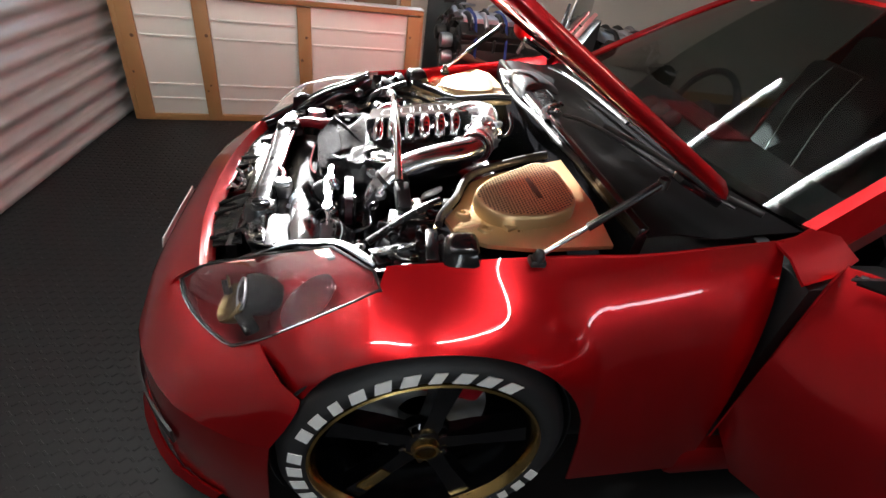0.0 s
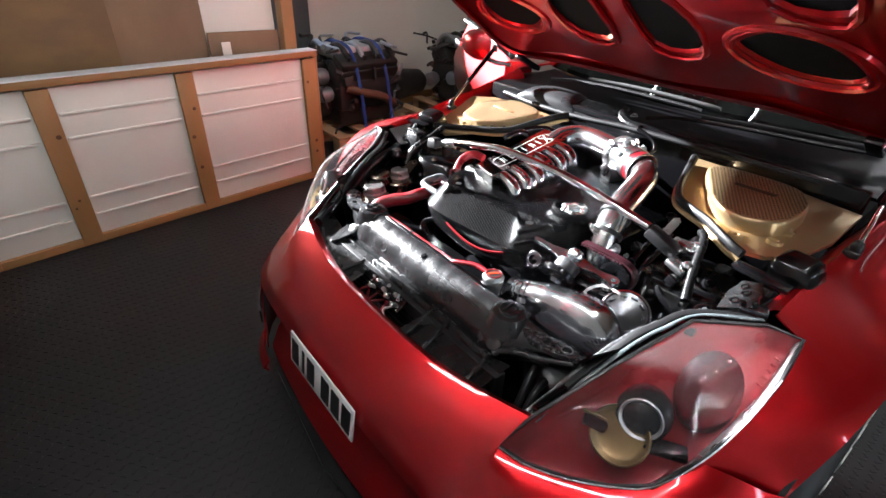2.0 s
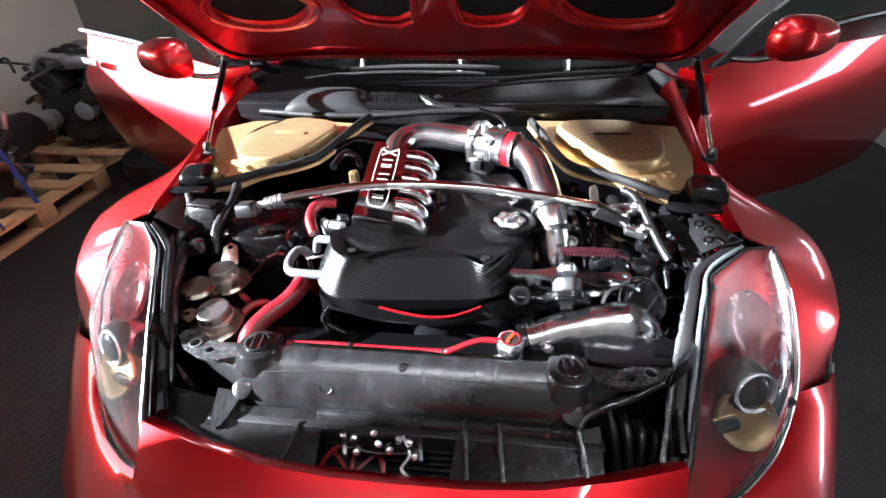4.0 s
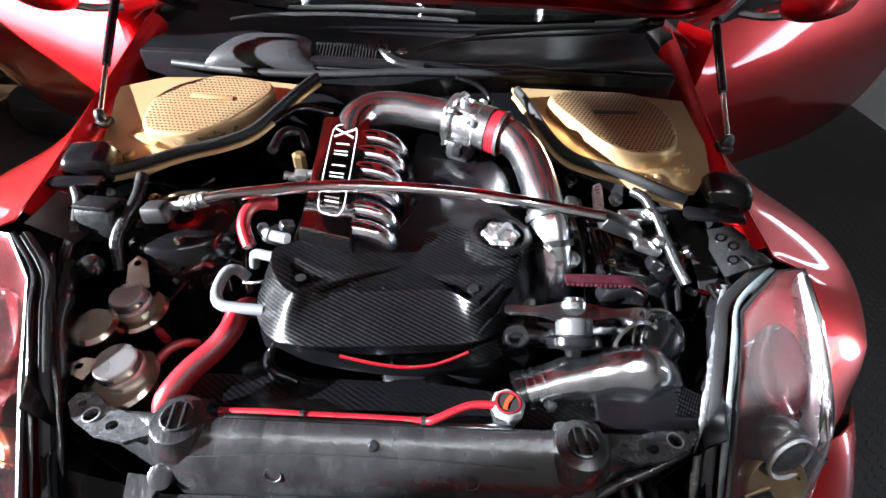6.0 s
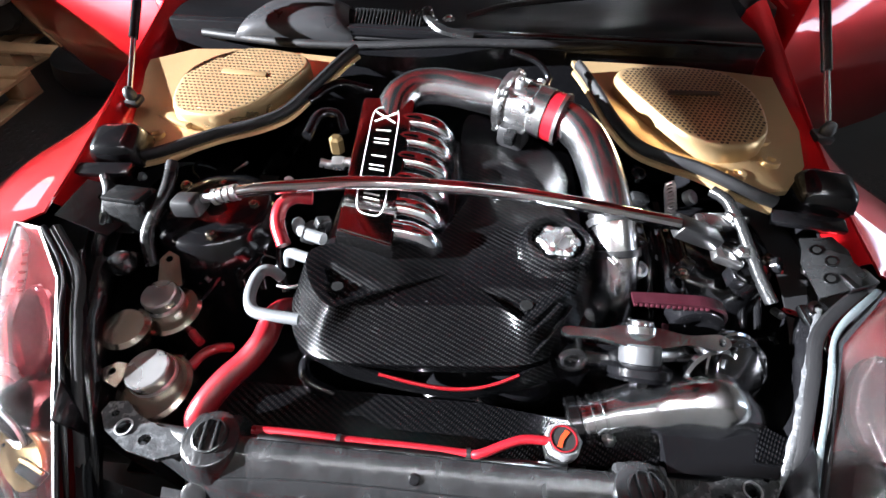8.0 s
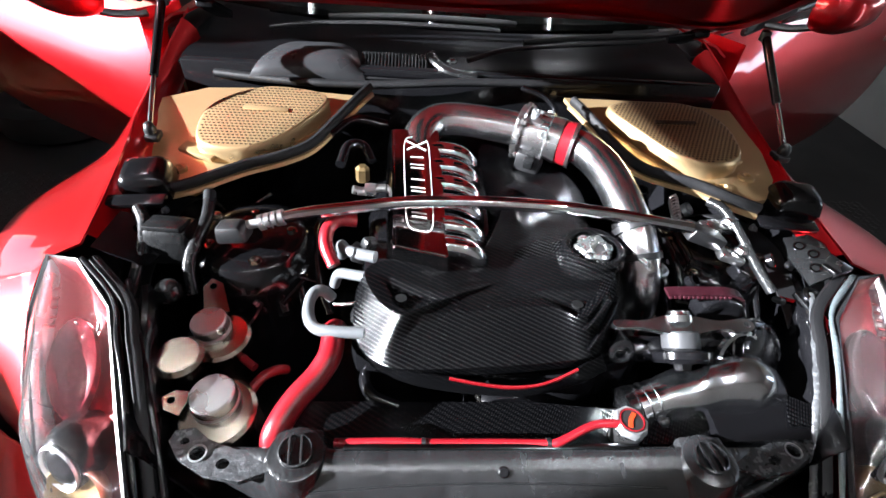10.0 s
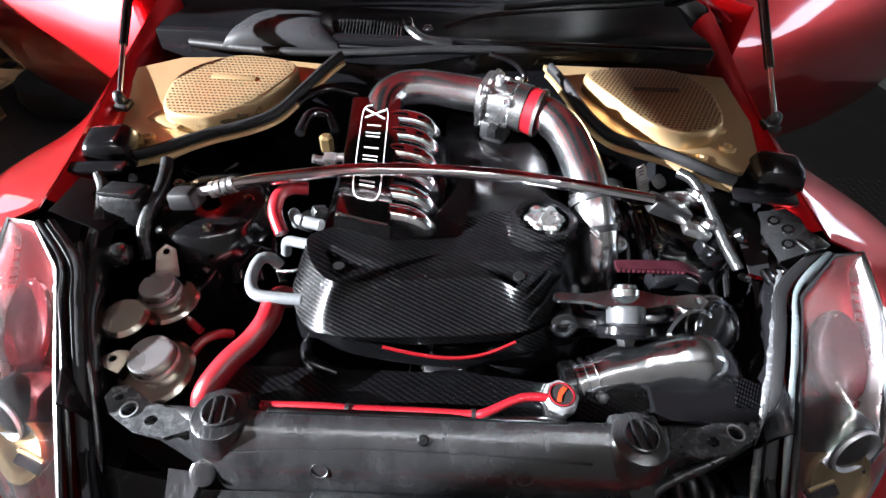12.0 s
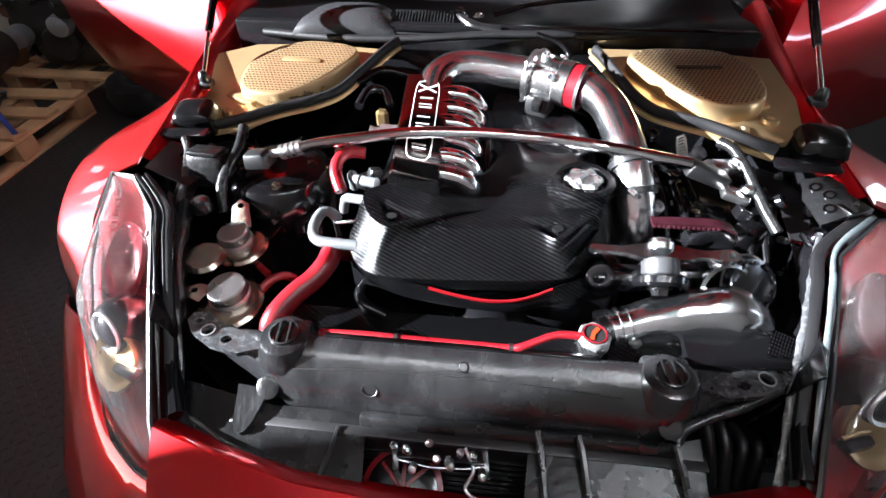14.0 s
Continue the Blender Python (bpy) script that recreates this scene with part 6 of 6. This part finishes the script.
part("line_tip", lathe([(.006, 0), (.006, .02), (.003, .022)], at(.553, -.148, .706, 60), 10), BLACK_PLASTIC, car)
part("union_block", box((.07, .03, .02), at(.475, -.018, .766, 10, 0, 8), .005), ALU, car, "bright union block")
part("union_block", box((.05, .035, .018), at(.488, -.072, .742, 0, 12, -10), .006), ALU, car)
bolt(car, .498, -.016, .778, .01)
bolt(car, .508, -.070, .752, .01)
sp = bmesh.new()
sweep([(.408 + .009 * math.cos(a * 1.2566), .046 - .0012 * a + .009 * math.sin(a * 1.2566) * .5, .785 + .009 * math.sin(a * 1.2566) - .0006 * a) for a in range(0, 36)], .0028, 6, 1, bm=sp, smooth=False)
part("coil_spring", sp, ALU, car, "small bright coil spring")
brk_m = at(.632, -.085, .752, 6, -28, 10)
brk = part("wing_bracket", plate([(-.035, -.05), (.02, -.052), (.026, -.040), (.036, -.036), (.032, -.012), (.036, .01), (.03, .04), (-.01, .055), (-.016, .036), (-.028, .016)], .006, brk_m), GREY_PLASTIC, car, "scuffed black bracket with bolt recesses")
for x, y in ((.0, .026), (.008, .0), (-.008, -.026)):
    part("recess_rim", lathe([(.0065, .0), (.0095, .0005), (.0095, .003), (.0065, .003)], brk_m @ at(x, y, .006), 16), DARK_METAL, brk)
    # black disc in place of the recess's shaded bottom
    part("recess", lathe([(.0065, .0), (.0065, .0012), (.0005, .0014)], brk_m @ at(x, y, .006), 12), LINING, brk)
for k in range(3):
    part("saw_tooth", plate([(-.007, 0), (.007, 0), (.002, .014), (-.004, .014)], .004, at(.652 + .014 * k, -.128 + .004 * k, .750, 10, -10, 20)), SCUFFED, brk)
part("adjuster", lathe([(.015, 0), (.016, .012), (.009, .014), (.007, .004)], at(.600, -.160, .722, 10), 16), DARK_METAL, car)
part("adjuster_arm", box((.024, .09, .014), at(.596, -.190, .716, 10, 0, 12), .006), DARK_METAL, car)
part("lamp_tab", box((.05, .03, .018), at(.665, -.115, .752, 0, 0, 20), .003), DARK_METAL, car)
for s in (1, -1):
    o = .055 if s < 0 else 0
    hose("lamp_carrier", [(s * .60 + o, -.16, .70), (s * .575 + o, -.22, .70), (s * .565 + o, -.28, .675), (s * .53 + o, -.36, .635), (s * .505 + o, -.45, .60), (s * .495 + o * 1.5, -.52, .58)], .014, BLACK_GLOSS, car, "black headlight carrier edge", flat=1.6)
for k in range(7):
    hose("dark_hose", [(.36 + .035 * k, .10 - .02 * k, .70), (.37 + .035 * k, .03, .715 - .008 * k), (.38 + .03 * k, -.06, .69), (.39 + .03 * k, -.13, .63)], .008 + .002 * (k % 3), BLACK_GLOSS, car)
for k, (x, y) in enumerate(((.38, .08), (.41, .03), (.44, -.06), (.50, -.10), (.36, -.02), (.53, -.02), (.55, .04))):
    part("clip_block", box((.034, .024, .022), at(x, y, .722 - .012 * (k % 3), 6 * k, 10, 28 * k), .004), BLACK_GLOSS if k % 2 else GREY_PLASTIC, car)
for k, (x, y, z) in enumerate(((.37, .105, .757), (.345, -.10, .72), (.40, -.12, .715), (.46, .07, .74), (.56, -.08, .735))):
    part("round_fitting", lathe([(.014, 0), (.014, .012), (.009, .014), (.007, .005)], at(x, y, z, 20, 10 * k, 0), 14), ALU_DULL if k % 2 else BLACK_GLOSS, car)


# small looms, clips and fixings that fill the two sides of the bay
rnd = random.Random(11)
for side, x0, x1, y0, y1 in ((1, .33, .60, -.17, .08), (-1, -.60, -.28, -.17, .14)):
    for k in range(12):
        a = Vector((rnd.uniform(x0, x1), rnd.uniform(y0, y1), rnd.uniform(.60, .68)))
        b = a + Vector((rnd.uniform(-.07, .07), rnd.uniform(-.10, .10), rnd.uniform(-.03, .02)))
        mid = (a + b) / 2 + Vector((rnd.uniform(-.03, .03), rnd.uniform(-.02, .02), rnd.uniform(.0, .02)))
        hose("wire", [a, mid, b], rnd.choice((.003, .004, .005, .007)), rnd.choice((BLACK_GLOSS, BLACK_GLOSS, GREY_PLASTIC, DARK_METAL)), car, segs=7)
    for k in range(5):
        m = at(rnd.uniform(x0, x1), rnd.uniform(y0, y1), rnd.uniform(.64, .69), rnd.uniform(-40, 40), rnd.uniform(-40, 40), rnd.uniform(0, 180))
        bolt(car, 0, 0, 0, rnd.uniform(.005, .009), m, rnd.choice((ALU, DARK_METAL, ALU_DULL)))
    for k in range(5):
        m = at(rnd.uniform(x0, x1), rnd.uniform(y0, y1), rnd.uniform(.63, .71), rnd.uniform(-40, 40), rnd.uniform(-40, 40), rnd.uniform(0, 180))
        w, h = rnd.uniform(.012, .024), rnd.uniform(.007, .013)
        part("bracket", plate([(-w, -h), (w * .6, -h), (w, 0), (w * .6, h), (-w, h)], .004, m, [ellipse(w * .3, 0, h * .4, h * .4, 10)]), rnd.choice((BLACK_GLOSS, BLACK_GLOSS, DARK_METAL)), car)

# the rest of the garage
def board():
    a, b = Vector((-1.765, -1.555, FZ)), Vector((-2.0, .255, FZ))
    d = (b - a)
    L = d.length
    m = Matrix.Translation(a) @ Matrix.Rotation(math.atan2(d.y, d.x), 4, "Z")
    t = thing("timber_divider", a, "white panelled sheet framed with pine battens standing on the floor", "divider")

    def p(name, size, x, y, z, mat, label="", bev=.003):
        ob = make(name, box((size[0], size[1], size[2] * (1.06 if size[2] > .5 else 1)), m @ pose(x, y, z * 1.06), bev), mat)
        under(ob, t)
        return tagged(ob, label)
    p("panel_sheet", (L - .04, .02, .70), L / 2, .022, .36, WHITE_PANEL, "white pressed panel sheet")
    for i, x in enumerate((.055, .46, 1.06, L - .05)):
        p("batten", (.085, .026, .70), x, 0, .36, WOOD, "pine batten")
    p("top_rail", (L + .01, .085, .03), L / 2, .02, .735, WOOD, "pale top ledge")
    p("ledge_cap", (L + .014, .092, .006), L / 2, .02, .7525, WHITE_FRAME, "white painted ledge")
    p("bottom_rail", (L, .028, .04), L / 2, .004, .02, WOOD)
    p("end_post", (.03, .10, .74), -.005, .05, .37, WOOD)
    p("end_post", (.03, .10, .74), L, .05, .37, WOOD)
    for i in range(3):
        x0, x1 = (.055, .46, 1.06, L - .05)[i] + .05, (.055, .46, 1.06, L - .05)[i + 1] - .05
        for z in (.60, .497, .222, .135):
            p("panel_rib", (x1 - x0, .014, .014), (x0 + x1) / 2, .010, z, WHITE_PANEL, "", .005)
    random.seed(4)
    for i, x in enumerate((.055, .46, 1.06, L - .05)):
        for k in range(3):
            r = random.uniform(.005, .011)
            ob = make("knot", lathe([(r, 0), (r, .001), (r * .4, .0014)], m @ pose(x + random.uniform(-.025, .025), -.0133, random.uniform(.08, .66), 90), 12), KNOT)
            under(ob, t)


board()


def leaning(name, x, y0, y1, h, mat, label, cat, lean=4, thick=.012):
    t = make(name, box((thick, y1 - y0, h), pose(x, (y0 + y1) / 2, FZ + h / 2, 0, -lean, 0), .003), mat)
    return tagged(t, label, cat)


leaning("plywood_sheet", -2.12, -1.60, -.72, 1.12, PLY, "stained brown plywood sheet behind the framed panel", "plywood sheet")
leaning("cardboard_sheet", -2.12, -.78, -.30, 1.10, CARD, "large flattened brown cardboard sheet", "cardboard")
leaning("white_board", -2.14, -.30, .09, 1.16, WHITE_PANEL, "white board standing upright", "board", 2)
leaning("cardboard_box_side", -2.10, -.30, .09, .90, CARD, "brown cardboard box side", "cardboard", 2)
tagged(make("timber_post", box((.09, .07, 1.25), pose(-2.12, .15, FZ + .625), .004), WOOD), "upright pine timber post", "post")
tagged(make("sticker_card", box((.004, .05, .07), pose(-2.075, -.22, .82, 0, -2, 8), .001), WHITE_PANEL), "small white label card", "card")
tagged(make("metal_cabinet", box((.05, .34, 1.2), pose(-3.2, .62, .54), .004), WALL_DARK), "black metal cabinet standing against the cream wall", "cabinet")
structure("trim", box((.02, 5.5, .10), pose(-3.23, 3.6, FZ + .05), .003), WOOD, "wooden skirting strip along the wall", "skirting")


def pallet(x, y, rz):
    t = thing("pallet", (x, y, FZ), "weathered wooden shipping pallet on the floor", "pallet", "wooden pallets")
    m = pose(x, y, FZ, 0, 0, rz)

    def p(name, size, px, py, pz):
        under(make(name, box(size, m @ pose(px, py, pz), .004), WOOD_OLD), t)
    for i in range(5):
        p("top_board", (.80, .10, .02), 0, -.45 + i * .225, .132)
    for i in range(3):
        p("stringer", (.10, 1.0, .018), -.35 + i * .35, 0, .113)
        p("bottom_board", (.10, 1.0, .018), -.35 + i * .35, 0, .009)
        for j in range(3):
            p("pallet_block", (.10, .12, .086), -.35 + i * .35, -.44 + j * .44, .061)
    return t


def spare_engine(x, y, rz, straps, seed):
    rnd = random.Random(seed)
    t = thing("spare_engine", (x, y, FZ + .142), "grimy spare car engine strapped to a wooden pallet", "engine", "spare engines")
    m = pose(x, y, FZ + .142, 0, 0, rz)

    def p(name, bm, mat, label=""):
        bmesh.ops.transform(bm, matrix=m, verts=bm.verts[:])
        ob = make(name, bm, mat)
        under(ob, t)
        return tagged(ob, label)
    p("sump", box((.34, .46, .14), pose(0, 0, .08), .03, taper=1.1), TYRE_IN)
    p("cylinder_block", box((.46, .52, .22), pose(0, 0, .25), .03), TYRE_IN)
    for s in (1, -1):
        p("cylinder_head", box((.17, .52, .14), pose(s * .15, 0, .40, 0, s * 28, 0), .02), TYRE_IN)
        p("rocker_cover", box((.15, .50, .06), pose(s * .19, 0, .48, 0, s * 28, 0), .02), TYRE_IN)
        p("exhaust_manifold", sweep([(s * .25, -.22, .32), (s * .29, -.1, .28), (s * .30, .05, .24), (s * .26, .2, .16)], .03, 10, 5), RUST, "rusty exhaust manifold")
    p("intake_manifold", box((.30, .44, .09), pose(0, 0, .53), .03), ALU_DULL, "dull cast intake manifold")
    p("gearbox", lathe([(.19, 0), (.18, .1), (.13, .16), (.10, .42), (.07, .46)], pose(0, .25, .22, -90), 20), TYRE_IN)
    p("front_pulley", lathe([(.09, -.03), (.095, 0), (.08, .03), (.03, .03)], pose(0, -.29, .16, 90), 24), TYRE_IN)
    for k in range(4):
        p("accessory", lathe([(.05, 0), (.06, .03), (.055, .09), (.02, .1)], pose(rnd.uniform(-.2, .2), -.27, rnd.uniform(.2, .42), 90), 16), ALU_DULL if k % 2 else TYRE_IN)
    for k in range(34):
        a = Vector((rnd.uniform(-.25, .25), rnd.uniform(-.3, .3), rnd.uniform(.3, .56)))
        b = a + Vector((rnd.uniform(-.12, .12), rnd.uniform(-.15, .15), rnd.uniform(-.05, .08)))
        c = b + Vector((rnd.uniform(-.12, .12), rnd.uniform(-.15, .15), rnd.uniform(-.12, .03)))
        p("cable", sweep([a, b, c], rnd.uniform(.006, .016), 7, 5), TYRE_IN if k % 4 else ALU_DULL)
    for k in range(22):
        p("bracket", box((rnd.uniform(.03, .09), rnd.uniform(.03, .08), rnd.uniform(.03, .07)), pose(rnd.uniform(-.26, .26), rnd.uniform(-.28, .28), rnd.uniform(.2, .52), rnd.uniform(-40, 40), rnd.uniform(-40, 40), 0), .006), TYRE_IN)
    for k in range(8):
        y0, side = -.24 + .065 * k, 1 if k % 2 else -1
        p("runner_pipe", sweep([(0, y0, .56), (side * .10, y0, .585), (side * .18, y0 + .01, .53), (side * .2, y0 + .01, .46)], .021, 9, 4), ALU_DULL if k % 3 == 0 else TYRE_IN)
        p("head_cover_bolt", lathe([(.016, 0), (.016, .02), (.01, .028)], pose(side * .23, y0, .50, 0, side * 28, 0), 6), TYRE_IN)
    for k in range(26):
        a = Vector((rnd.choice((-1, 1)) * rnd.uniform(.2, .3), rnd.uniform(-.3, .42), rnd.uniform(.05, .5)))
        b = a + Vector((rnd.uniform(-.06, .06), rnd.uniform(-.12, .12), rnd.uniform(-.1, .12)))
        p("hose", sweep([a, (a + b) / 2 + Vector((rnd.uniform(-.05, .05), 0, rnd.uniform(-.02, .06))), b], rnd.uniform(.008, .022), 7, 4), (TYRE_IN, RUBBER, ALU_DULL, TYRE_IN)[k % 4])
    if straps:
        for y0 in (-.13, .12):
            p("ratchet_strap", sweep([(-.36, y0, -.02), (-.29, y0, .3), (-.23, y0, .50), (-.12, y0, .585), (.12, y0, .585), (.23, y0, .50), (.30, y0, .3), (.36, y0, -.02)], .012, 6, 5, flat=.15), BLUE_STRAP, "blue ratchet strap")
    return t


pallet(-2.64, .98, 2)
spare_engine(-2.6, .84, 4, True, 1)
pallet(-2.52, 2.15, -2)
spare_engine(-2.55, 2.02, 12, False, 2)
tyre = thing("loose_tyre", (-1.95, 1.72, FZ), "black spare wheel lying on the floor", "wheel")
under(make("tyre_ring", lathe([(.17, .02), (.22, .0), (.28, .02), (.30, .08), (.28, .15), (.22, .165), (.17, .15)], pose(-1.95, 1.72, FZ), 36), RUBBER), tyre)

# framed picture far behind the car
pic = thing("picture_stand", (1.75, 6.6, FZ), "white framed colourful picture standing by the rear wall", "picture")
for nm, size, pos, mat in (("picture", (.95, .02, 1.5), (1.62, 6.6, .86), POSTER), ("frame_side", (.10, .06, 1.75), (1.09, 6.6, .815), WHITE_FRAME),
                           ("frame_side", (.34, .06, 1.75), (2.27, 6.6, .815), WHITE_FRAME), ("frame_bottom", (1.3, .10, .16), (1.66, 6.57, FZ + .08), WHITE_FRAME)):
    under(make(nm, box(size, pose(*pos), .006), mat), pic)
random.seed(9)
for k in range(16):
    under(make("picture_patch", box((random.uniform(.08, .26), .004, random.uniform(.08, .32)), pose(1.62 + random.uniform(-.33, .33), 6.588 - k * .0003, .75 + random.uniform(-.5, .4), 0, random.uniform(-30, 30), 0), .001),
               (WHITE_FRAME, POSTER, WOOD, BLUE_STRAP)[k % 4]), pic)
